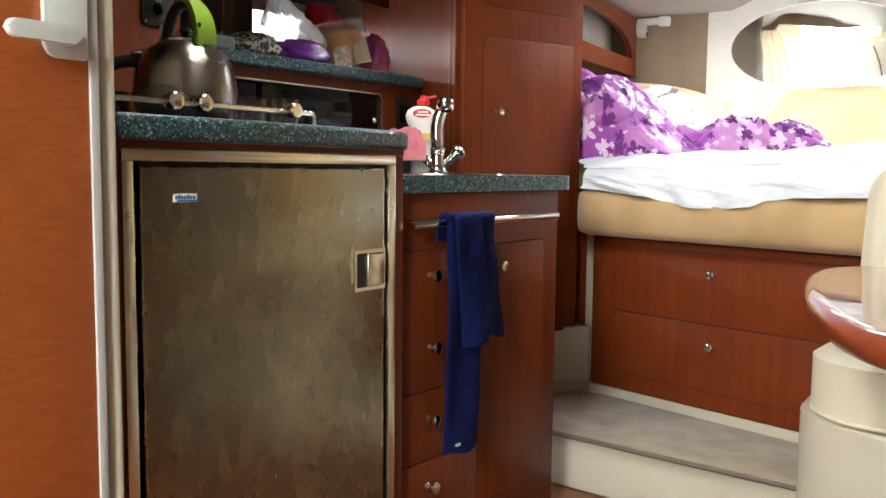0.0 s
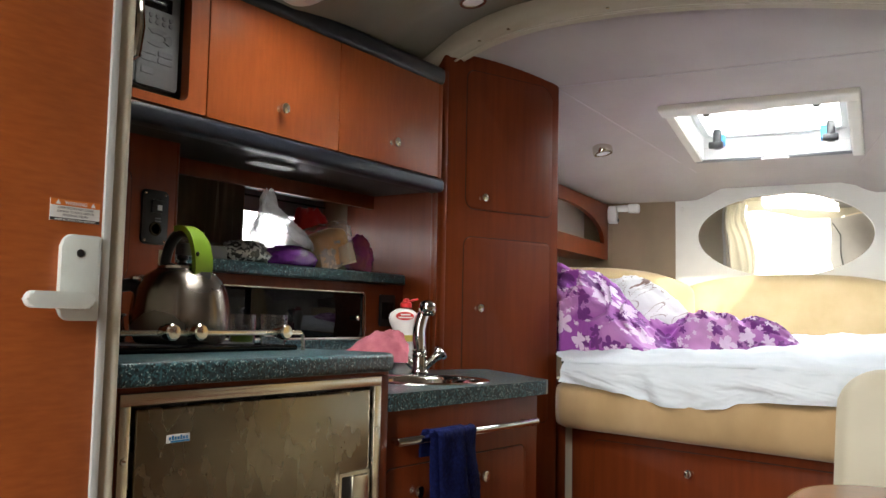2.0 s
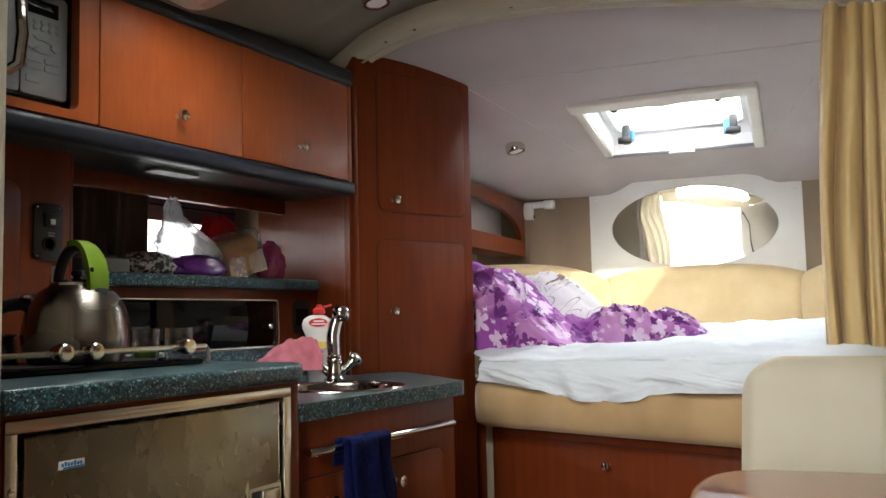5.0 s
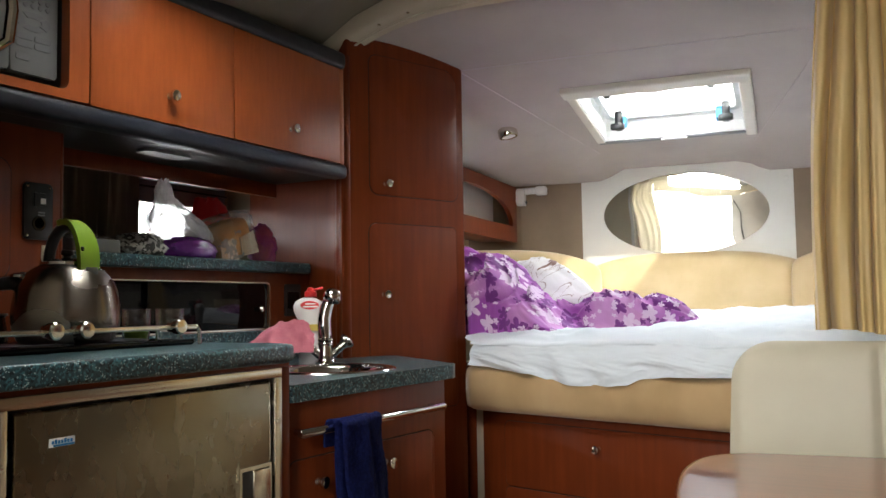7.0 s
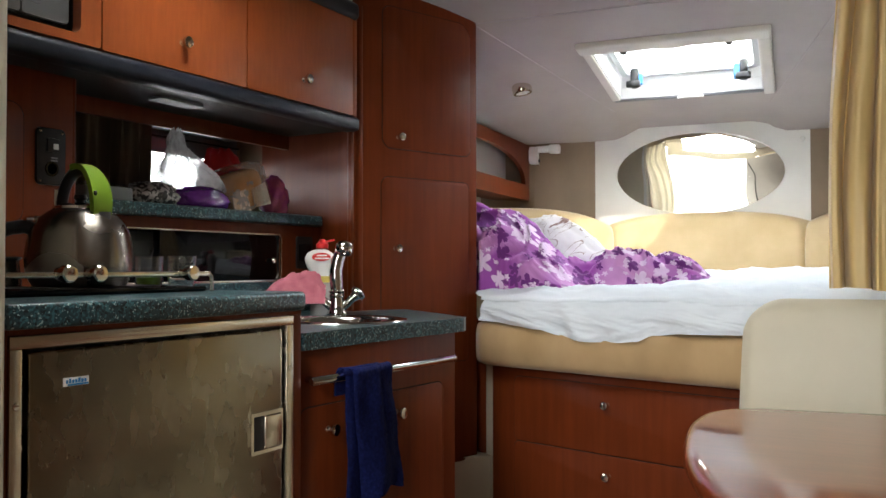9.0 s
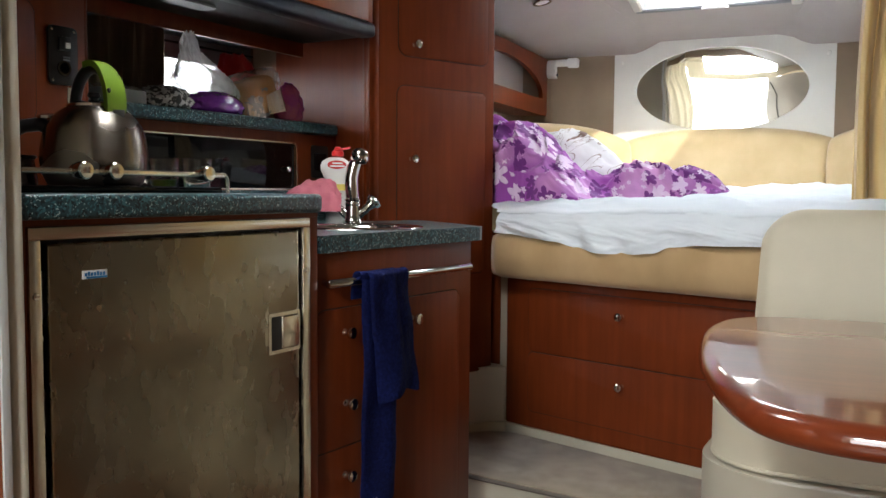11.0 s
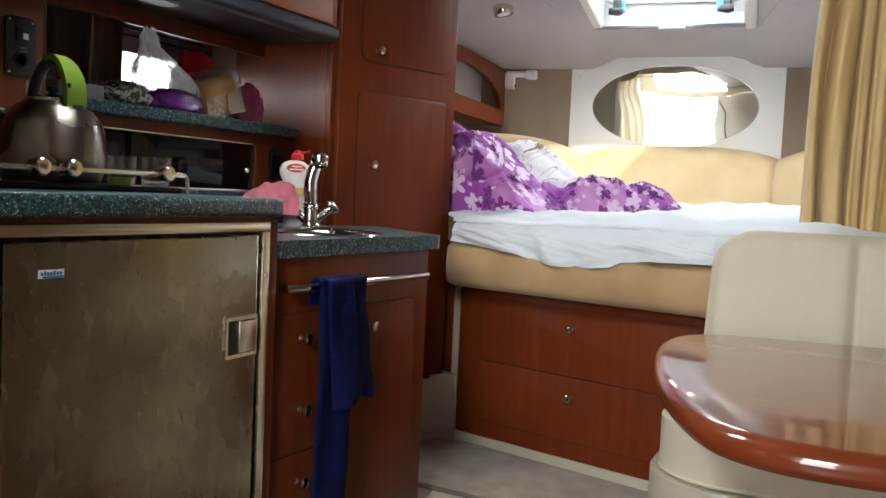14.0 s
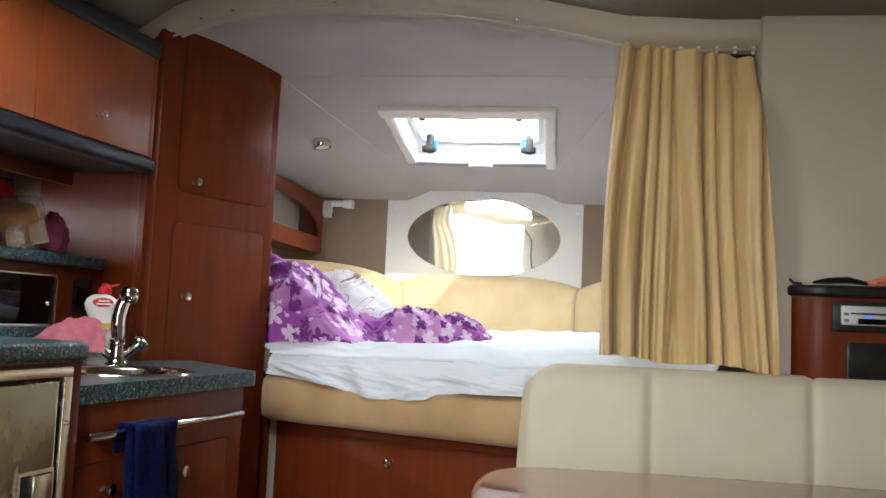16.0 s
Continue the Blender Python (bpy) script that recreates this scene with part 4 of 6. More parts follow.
def socket_panel():
    m = axes(-1.50, 0.80, 0, 0)
    p = thing("wall_panel", "cherry wood end panel with a rounded door", "panel", m)
    part("board", box(0.0, 0.60, 0.0, 0.40, 1.00, 1.50, 0.004), CHERRY, p)
    part("return_edge", box(0.595, 0.612, 0.002, 0.40, 1.0, 1.50, 0.008, 3), CHERRY, p)
    door_panel(p, 0.10, 0.476, 1.135, 1.39, 0.03, CHERRY)
    s = thing("switch_plate", "black switch and socket plate on the end panel", "switch", m)
    x0, x1, z0, z1 = 0.505, 0.575, 1.222, 1.346
    part("plate", slab(rounded(x0, x1, z0, z1, 0.010), -0.007, 0.0, 0.002), BLACK, s, "black screwed plate")
    part("rocker", box(x0 + 0.022, x0 + 0.052, -0.012, -0.006, z1 - 0.052, z1 - 0.022, 0.002), BLACK, s)
    part("mark", box(x0 + 0.036, x0 + 0.048, -0.0135, -0.011, z1 - 0.046, z1 - 0.034), WHITE_PRINT, s)
    for n in range(2):
        part("mark_bar", box(x0 + 0.034, x0 + 0.050, -0.0078, -0.0068, z1 - 0.066 - 0.006 * n, z1 - 0.063 - 0.006 * n), BUTTON_GREY, s)
    part("socket_hole", lathe([(0.016, 0), (0.016, 0.003), (0.012, 0.003), (0.011, 0.0), (0, 0.0)], 20, m=Matrix.Translation(((x0 + x1) / 2, -0.007, z0 + 0.035)) @ Matrix.Rotation(radians(90), 4, "X")), BLACK_GLASS, s)
    for x in (x0 + 0.008, x1 - 0.008):
        for z in (z0 + 0.008, z1 - 0.008):
            part("screw", lathe([(0, 0), (0.003, 0), (0, 0.0015)], 10, m=Matrix.Translation((x, -0.007, z)) @ Matrix.Rotation(radians(90), 4, "X")), NICKEL, s)


socket_panel()


def galley_port():
    """The small hull window behind the shelf with its short dark curtain and blind."""
    x = -1.93
    bm = bmesh.new()
    out, inn = [(1.40, 1.20), (2.46, 1.20), (2.46, 1.62), (1.40, 1.62)], [(1.70, 1.285), (2.345, 1.285), (2.345, 1.50), (1.70, 1.50)]
    o = solo("wall_galley_back", ring([(y - 1.4, z) for y, z in out], [(y - 1.4, z) for y, z in inn], 0.0, 0.05), BROWN_PANEL, "dark hull lining behind the galley shelf", "wall", axes(x, 1.4, 0, 0), kind="structure")
    w = thing("window_2", "small galley port half covered by a blind", "window", axes(x, 1.4, 0, 0), kind="structure")
    part("window_frame", ring(rounded(0.28, 0.965, 1.268, 1.516, 0.04), rounded(0.305, 0.94, 1.29, 1.495, 0.03), -0.008, 0.01), BROWN_PANEL, w)
    p = part("pane", slab(rounded(0.29, 0.955, 1.28, 1.505, 0.03), 0.012, 0.017), GLASS, w)
    p.visible_shadow = False
    part("blind_roll", box(0.28, 0.96, -0.03, -0.009, 1.40, 1.515, 0.008), BUTTON_GREY, w, "folded grey blind")
    part("blind_bar", box(0.28, 0.96, -0.036, -0.018, 1.445, 1.452, 0.002), BLACK, w, "dark blind bar")

    def folds(a, b):
        return (0.285 + 0.24 * a, 0.0 + 0.018 * math.sin(30 * a + 1.2 * b) + 0.008 * math.sin(71 * a), 1.20 + 0.27 * b)
    solo("port_curtain", sheet_mesh(60, 8, folds, 0.002), DARK_CURTAIN, "short dark brown pleated curtain at the galley port", "curtain", axes(x + 0.08, 1.40, 0, 0), smooth=70)


galley_port()


def upper_cabinet():
    m = axes(-1.372, 0.80, 0, 0)
    c = thing("wall_cabinet", "cherry wood wall cabinet with two flap doors over the galley", "cabinet", m)
    part("carcass", box(0.565, 1.515, 0.012, 0.55, 1.49, 1.815), CHERRY, c)
    part("end_stile", box(1.490, 1.515, -0.004, 0.012, 1.503, 1.815, 0.002), CHERRY_LIGHT, c)
    for x0, x1, kx in ((0.567, 1.014, 0.792), (1.018, 1.487, 1.249)):
        d = part("door", slab(rounded(x0, x1, 1.508, 1.806, 0.003), -0.008, 0.010, 0.0018), CHERRY_LIGHT, c, "orange-brown cherry veneer flap door")
        knob("knob", d, kx, 1.574, 0.008)
    # housing for the oven
    out, inn = [(0.02, 1.503), (0.565, 1.503), (0.565, 1.815), (0.02, 1.815)], rounded(0.055, 0.515, 1.530, 1.795, 0.02)
    edge = []
    cx, cz = 0.285, 1.6625
    for p in inn:
        dx, dz = p[0] - cx, p[1] - cz
        q = min((0.565 - cx) / max(abs(dx), 1e-6), (1.815 - cz) / max(abs(dz), 1e-6))
        edge.append((cx + q * dx, max(cz + q * dz, 1.503)))
    part("oven_surround", ring(edge, inn, -0.006, 0.02), CHERRY_LIGHT, c, "veneered surround of the oven niche")
    part("niche", box(0.03, 0.56, 0.34, 0.36, 1.50, 1.81), BLACK, c)
    part("niche_floor", box(0.03, 0.56, 0.02, 0.34, 1.50, 1.529), BLACK, c)
    part("niche_side", box(0.516, 0.562, 0.021, 0.34, 1.529, 1.81), BLACK, c)
    part("lower_trim", box(0.0, 1.517, -0.018, 0.04, 1.462, 1.505, 0.014, 4), NAVY_TRIM, c, "dark padded trim along the bottom edge")
    part("upper_trim", box(0.0, 1.517, -0.018, 0.04, 1.806, 1.862, 0.018, 4), NAVY_TRIM, c, "dark padded trim along the top edge")
    part("underside", box(0.0, 1.517, 0.03, 0.56, 1.468, 1.489), SHADED_UNDERSIDE, c, "underside painted near-black for its shade")
    part("valance", box(0.64, 1.52, 0.27, 0.285, 1.425, 1.469, 0.002), CHERRY, c, "cherry valance over the port")
    part("under_light", slab(rounded(0.83, 0.98, 0.10, 0.16, 0.02), 1.461, 1.467, axis="z"), BUTTON_GREY, c, "small unlit light under the cabinet")
    part("top_filler", box(0.0, 1.52, 0.02, 0.56, 1.815, 1.866), NAVY_TRIM, c)


upper_cabinet()


def microwave():
    w = thing("microwave", "silver microwave oven in the wall cabinet", "microwave", axes(-1.402, 0.832, 0.014, 0))
    part("case", box(0.075, 0.490, 0.012, 0.30, 1.535, 1.765, 0.004), BLACK, w)
    p = part("control_panel", slab(rounded(0.372, 0.480, 1.540, 1.760, 0.006), 0.0, 0.014, 0.003), LIGHT_GREY, w, "silver control panel")
    part("display", box(0.386, 0.458, -0.001, 0.002, 1.712, 1.744, 0.0008), BLACK_GLASS, p, "dark display")
    for r in range(2):
        for k in range(5):
            part("key", lathe([(0, 0), (0.0058, 0), (0.005, 0.0015), (0, 0.0017)], 12, m=Matrix.Translation((0.386 + 0.0175 * k, 0.0, 1.697 - 0.013 * r)) @ Matrix.Rotation(radians(90), 4, "X")), BUTTON_GREY, p)
    for k in range(4):
        a0, pts = k * 90 - 38, []
        for q in range(7):
            a = radians(a0 + 76 * q / 6)
            pts.append((0.422 + 0.040 * math.cos(a), 1.650 + 0.020 * math.sin(a)))
        for q in range(6, -1, -1):
            a = radians(a0 + 76 * q / 6)
            pts.append((0.422 + 0.020 * math.cos(a), 1.650 + 0.008 * math.sin(a)))
        part("dial_key", slab(pts, -0.0015, 0.001), BUTTON_GREY, p)
    for r in range(2):
        for k in range(2):
            part("key", slab(rounded(0.384 + 0.042 * k, 0.422 + 0.042 * k, 1.610 - 0.016 * r, 1.622 - 0.016 * r, 0.003), -0.0015, 0.001), BUTTON_GREY, p)
    part("key", slab(rounded(0.384, 0.415, 1.566, 1.580, 0.002), -0.0015, 0.001), BUTTON_GREY, p)
    d = part("door", slab(rounded(0.080, 0.369, 1.540, 1.760, 0.006), 0.0, 0.014, 0.003), LIGHT_GREY, w, "silver door")
    part("door_window", slab(rounded(0.095, 0.325, 1.565, 1.738, 0.02), -0.0012, 0.003), BLACK_GLASS, d, "dark door window")
    part("handle", tube([(0.340, -0.002, 1.575), (0.352, -0.022, 1.59), (0.354, -0.030, 1.65), (0.352, -0.024, 1.72), (0.342, -0.002, 1.742)], [0.011, 0.012, 0.012, 0.011, 0.009], 10), CHROME, d, "curved bright handle")


microwave()


def tall_locker():
    m = axes(-1.385, 2.352, 0, 20)
    t = thing("tall_locker", "tall cherry wood locker with two rounded doors beside the berth", "locker", m)
    W = 0.508
    top = [(0.0, 0.37), (W, 0.37), (W, 1.905), (W - 0.03, 1.930), (0.155, 1.985), (0.0, 1.93)]
    part("body", slab(top, 0.0, 0.60, 0.010, 3), CHERRY, t)
    part("corner_post", lathe([(0, 0.372), (0.026, 0.372), (0.026, 1.868), (0, 1.868)], 20, at=(0.0, 0.022, 0)), CHERRY, t, "rounded cherry corner post")
    door_panel(t, 0.090, 0.472, 1.428, 1.890, 0.035, CHERRY, (0.152, 1.466), radii=(0.035, 0.03, 0.06, 0.03))
    door_panel(t, 0.085, 0.462, 0.72, 1.334, 0.035, CHERRY, (0.140, 1.103), radii=(0.02, 0.02, 0.02, 0.03))
    # filler between wall cabinet and locker, behind the sink
    run = spline([(-1.97, 2.425, 0), (-1.80, 2.405, 0), (-1.62, 2.385, 0), (-1.47, 2.362, 0), (-1.405, 2.342, 0), (-1.378, 2.325, 0)], 6)
    curve = lambda a, b: (run[round(a * (len(run) - 1))].x, run[round(a * (len(run) - 1))].y, 0.90 + 0.955 * b)
    solo("galley_side_panel", sheet_mesh(len(run) - 1, 2, curve, 0.008), CHERRY, "curved cherry panel between sink and locker", "panel", smooth=60)
    return t


tall_locker()


def sink_unit():
    P0, P1 = Vector((-0.988, 1.515, 0)), Vector((-0.944, 2.172, 0))
    az = math.degrees(math.atan2(P1.x - P0.x, P1.y - P0.y))
    m = axes(P0.x, P0.y, 0, az)
    L = (P1 - P0).length
    c = thing("sink_cabinet", "cherry wood sink cabinet with drawers and a door", "cabinet", m)
    part("front", box(0, L, 0.0, 0.02, 0.02, 0.868, 0.004), CHERRY, c)
    # the side turned to the berth
    part("side", slab([(L - 0.002, 0.002), (L - 0.02, 0.02), (L - 0.30, 0.42), (L - 0.28, 0.42), (L, 0.02)], 0.02, 0.868, axis="z"), CHERRY, c)
    part("plinth", box(0.02, L - 0.02, 0.015, 0.03, 0.0, 0.03), GAP, c)
    zt = 0.742
    door_panel(c, 0.316, 0.600, 0.115, zt, 0.03, CHERRY, (0.386, 0.689), radii=(0.02, 0.03, 0.03, 0.002), name="door")
    for z0, z1, kz in ((0.434, zt, 0.688), (0.276, 0.430, 0.368), (0.115, 0.272, 0.215)):
        leaf = door_panel(c, 0.042, 0.312, z0, z1, 0.012, CHERRY, (0.136, kz), name="drawer", radii=(0.002, 0.002, 0.002, 0.03 if z1 == zt else 0.002))
        if z1 == zt:
            knob("knob", leaf, 0.140, 0.529, 0.003)
    # towel rail
    y = -0.034
    r = thing("towel_rail", "flattened chrome towel rail on the sink cabinet", "rail", m)
    part("bar", tube([(0.046, y, 0.803), (0.050, y, 0.803), (0.33, y, 0.803), (0.598, y, 0.803), (0.602, y, 0.803)], [0.007, 0.0095, 0.0095, 0.0095, 0.007], 16), CHROME, r)
    for x in (0.070, 0.580):
        part("bracket", tube([(x, y, 0.803), (x, 0.0, 0.803)], 0.007, 12), CHROME, r)
    # towel, folded over the rail
    def cloth(x0, x1, w0, w1, zb, out, seed, lift=0.0, slip=0.0):
        """One fall of the towel: x0..x1 at the rail, w0..w1 at the hem zb; lift raises the hem's one corner."""
        def shape(a, b):
            zh = zb + lift * a + 0.006 * math.sin(7 * a + seed)
            if b < 0.84:
                q = b / 0.84
                z, yy, fall = zh + (0.813 - zh) * q, y - 0.013, 1 - q
            elif b < 0.92:
                q = (b - 0.84) / 0.08 * math.pi
                z, yy, fall = 0.813 + 0.012 * math.sin(q), y - 0.013 * math.cos(q), 0.0
            else:
                z, yy, fall = 0.813 - (b - 0.92) / 0.08 * 0.05, y + 0.014, 0.0
            ease = smoothstep(0.0, 1.0, fall)
            l, h = x0 + (w0 - x0) * ease, x1 + (w1 - x1) * ease
            x = l + (h - l) * a + slip * math.sin(math.pi * fall)
            roll = 0.012 * math.sqrt(max(0.0, 1 - (2 * a - 1) ** 4))
            wave = 0.006 * math.sin(6 * a + 3 * fall + seed) * (0.4 + fall) + 0.006 * fuzz(a * 2.2 + seed, fall * 4.0, seed) + 0.0022 * fuzz(a * 26, fall * 60, seed)
            return (x, yy - (out + roll + wave) * (1.0 if b < 0.92 else 0.1), z)
        return sheet_mesh(26, 84, shape, 0.006)
    w = thing("towel", "navy blue terry towel folded over the chrome rail", "towel", m)
    part("back_fall", cloth(0.136, 0.262, 0.140, 0.255, 0.288, 0.002, 1.0, 0.014), TOWEL, w, smooth=70)
    part("side_fold", cloth(0.205, 0.288, 0.222, 0.330, 0.535, 0.012, 4.2, 0.004, 0.006), TOWEL, w, smooth=70)
    part("front_fold", cloth(0.132, 0.222, 0.172, 0.274, 0.528, 0.026, 2.6, 0.052), TOWEL, w, "doubled front fold", smooth=70)
    part("care_tag", box(0.158, 0.172, -0.066, -0.063, 0.312, 0.318), WHITE_PRINT, w)
    # counter with the round steel sink let in
    Cx, Cy, R = -1.150, 1.930, 0.158
    out = [(-0.960, 1.545), (-0.955, 1.70), (-0.945, 1.90), (-0.930, 2.11), (-0.927, 2.19), (-0.940, 2.225), (-0.975, 2.245), (-1.10, 2.35), (-1.30, 2.50), (-1.53, 2.40), (-1.537, 2.20), (-1.537, 1.90), (-1.537, 1.60), (-1.30, 1.545), (-1.1, 1.545)]
    dense = []
    for a, b in zip(out, out[1:] + out[:1]):
        dense += [(a[0] + (b[0] - a[0]) * k / 6, a[1] + (b[1] - a[1]) * k / 6) for k in range(6)]
    ang = lambda p: math.atan2(p[1] - Cy, p[0] - Cx)
    hole = [(Cx + R * math.cos(ang(p)), Cy + R * math.sin(ang(p))) for p in dense]
    bm = ring(dense, hole, 0.868, 0.905, axis="z")
    solo("sink_counter", bm, GRANITE, "dark teal speckled stone-look sink counter", "countertop")
    s = thing("sink", "round stainless steel sink bowl with a raised rim", "sink", Matrix.Translation((Cx, Cy, 0.905)))
    part("bowl", lathe([(R + 0.016, 0.0008), (R + 0.014, 0.004), (R + 0.004, 0.0055), (R - 0.006, 0.003), (R - 0.012, -0.008), (R - 0.016, -0.09), (R - 0.05, -0.125), (0.03, -0.13), (0, -0.13)], 56), CHROME, s, smooth=60)
    part("drain", lathe([(0.03, -0.129), (0.028, -0.126), (0.02, -0.127), (0, -0.127)], 24), NICKEL, s)
    # mixer tap
    f = thing("mixer_tap", "chrome mixer tap with two handles at the sink", "tap", Matrix.Translation((-1.275, 2.085, 0.905)) @ Matrix.Rotation(radians(38), 4, "Z"))
    part("base", lathe([(0, 0), (0.030, 0), (0.030, 0.008), (0.024, 0.014), (0.021, 0.03), (0.020, 0.052), (0.022, 0.055), (0.022, 0.060), (0.020, 0.063), (0.022, 0.066), (0.022, 0.071), (0.018, 0.075), (0, 0.075)], 28), CHROME, f, "chrome tap body with two collars")
    part("column", tube([(0, 0, 0.07), (-0.003, 0, 0.10), (-0.003, 0, 0.13), (0.002, 0, 0.155), (0.012, 0, 0.182)], [0.0185, 0.020, 0.0195, 0.0185, 0.017], 20), CHROME, f)
    head = part("spray_head", lathe([(0, -0.016), (0.020, -0.016), (0.0245, -0.008), (0.0255, 0.002), (0.0225, 0.014), (0.014, 0.022), (0, 0.025)], 28, at=(0.020, -0.006, 0.189)), CHROME, f, "round chrome spray head")
    part("outlet", lathe([(0, -0.006), (0.016, -0.006), (0.021, 0.0), (0, 0.0)], 24, at=(0.020, -0.006, 0.1735)), BLACK, head, "dark spray outlet")
    for s2 in (-1, 1):
        arm = [(0.0, 0, 0.012), (s2 * 0.022, 0, 0.030), (s2 * 0.046, 0, 0.052)]
        h = part("handle", tube(arm, [0.014, 0.012, 0.012], 14), CHROME, f)
        mm = Matrix.Translation((s2 * 0.056, 0, 0.061)) @ Matrix.Rotation(radians(48 * s2), 4, "Y")
        grip = lathe([(0, -0.013), (0.014, -0.013), (0.015, -0.004), (0.0195, -0.001), (0.021, 0.006), (0.020, 0.012), (0.014, 0.016), (0, 0.017)], 32)
        for v in grip.verts:
            a = math.atan2(v.co.y, v.co.x)
            if v.co.z > -0.003:
                v.co.x *= 1 + 0.07 * math.cos(8 * a)
                v.co.y *= 1 + 0.07 * math.cos(8 * a)
        bmesh.ops.transform(grip, matrix=mm, verts=grip.verts)
        part("grip", grip, CHROME, h, "fluted chrome grip", smooth=40)


sink_unit()


def soap_bottle():
    b = thing("soap_bottle", "white washing-up bottle with red cap and label", "bottle", Matrix.Translation((-1.328, 2.081, 0.905)) @ Matrix.Rotation(radians(38), 4, "Z"))
    sq = Matrix.Diagonal((0.88, 0.6, 0.98, 1.0))
    bm = lathe([(0, 0), (0.030, 0), (0.034, 0.006), (0.034, 0.05), (0.033, 0.085), (0.033, 0.110), (0.036, 0.130), (0.0425, 0.152), (0.0435, 0.166), (0.038, 0.180), (0.024, 0.189), (0.014, 0.192), (0, 0.192)], 36, m=sq)
    for v in bm.verts:
        if v.co.x < 0:
            v.co.x *= 1 + 0.16 * smoothstep(0.11, 0.155, v.co.z)
    part("body", bm, WHITE_PLASTIC, b)
    part("cap", lathe([(0, 0.190), (0.017, 0.190), (0.017, 0.203), (0.010, 0.208), (0.008, 0.216), (0, 0.217)], 18, at=(0.004, 0, 0)), RED, b, "red flip cap")
    flap = box(0.0, 0.034, -0.007, 0.007, -0.003, 0.003, 0.002)
    bmesh.ops.transform(flap, matrix=Matrix.Translation((0.006, 0, 0.207)) @ Matrix.Rotation(radians(-14), 4, "Y"), verts=flap.verts)
    part("cap_flap", flap, RED, b)
    part("foot_label", slab(rounded(-0.012, 0.030, 0.094, 0.112, 0.004), -0.0215, -0.018), mat("yellow_print", (0.55, 0.45, 0.10), 0.5), b, "pale yellow lower label")
    lab = [(0.001 + 0.026 * math.cos(2 * math.pi * k / 24), 0.166 + 0.012 * math.sin(2 * math.pi * k / 24)) for k in range(24)]
    l = part("label", slab(lab, -0.0272, -0.018), RED, b, "red oval label")
    for n, w in enumerate((0.014, 0.020)):
        part("label_bar", box(0.003 - w, 0.003 + w, -0.0278, -0.0270, 0.168 - 0.008 * n, 0.172 - 0.008 * n), WHITE_PRINT, l)


soap_bottle()


def heap(name, label, category, x, y, z, rx, ry, h, material, seed, group="", crumple=0.25, n=30, squash=0.55, az=0.0):
    """A crumpled closed lump: cloths, bags, wrapped food."""
    bm = bmesh.new()
    bmesh.ops.create_icosphere(bm, subdivisions=4, radius=1.0)
    for v in bm.verts:
        p = v.co.copy()
        k = 1 + crumple * (noise.ridged_multi_fractal(p * 1.3 + Vector((seed, 0, 0)), 0.8, 2.1, 4, 1.0, 2.0) * 0.35 - 0.45) + 0.3 * crumple * fuzz(p.x + seed, p.y, p.z, 6.0)
        v.co = Vector((p.x * rx * k, p.y * ry * k, max(p.z, -squash) * h * k + h * squash))
    for v in bm.verts:
        v.co.z = max(v.co.z, 0.0)
    return solo(name, bm, material, label, category, Matrix.Translation((x, y, z)) @ Matrix.Rotation(radians(az), 4, "Z"), group, smooth=60)




def dish_cloth():
    """A wrung cloth: a ridge of folds that falls away to one thin end."""
    def shape(a, b):
        t = 2 * b - 1
        crest = 0.060 * smoothstep(0.0, 0.62, a) * (1 - 0.45 * smoothstep(0.85, 1.0, a)) + 0.008
        fold = noise.ridged_multi_fractal(Vector((a * 2.2 + 0.8 * t, t * 1.5 - a, 2.0)), 0.9, 2.1, 4, 1.0, 2.0) - 0.9
        z = crest * math.sqrt(max(0.0, 1 - abs(t) ** 2.2)) * (1 + 0.45 * fold)
        return (-0.168 + 0.226 * a + 0.010 * fold, t * (0.030 + 0.028 * math.sin(math.pi * min(1.0, a + 0.15))) + 0.010 * fold, max(0.0, z))
    bm = sheet_mesh(60, 44, shape)
    solo("dish_cloth", bm, PINK, "crumpled pink dish cloth hung over a tap handle", "cloth", Matrix.Translation((-1.335, 2.012, 0.942)) @ Matrix.Rotation(radians(38), 4, "Z"), smooth=60)


dish_cloth()


# ---- things on the galley shelf ----
SZ = 1.206


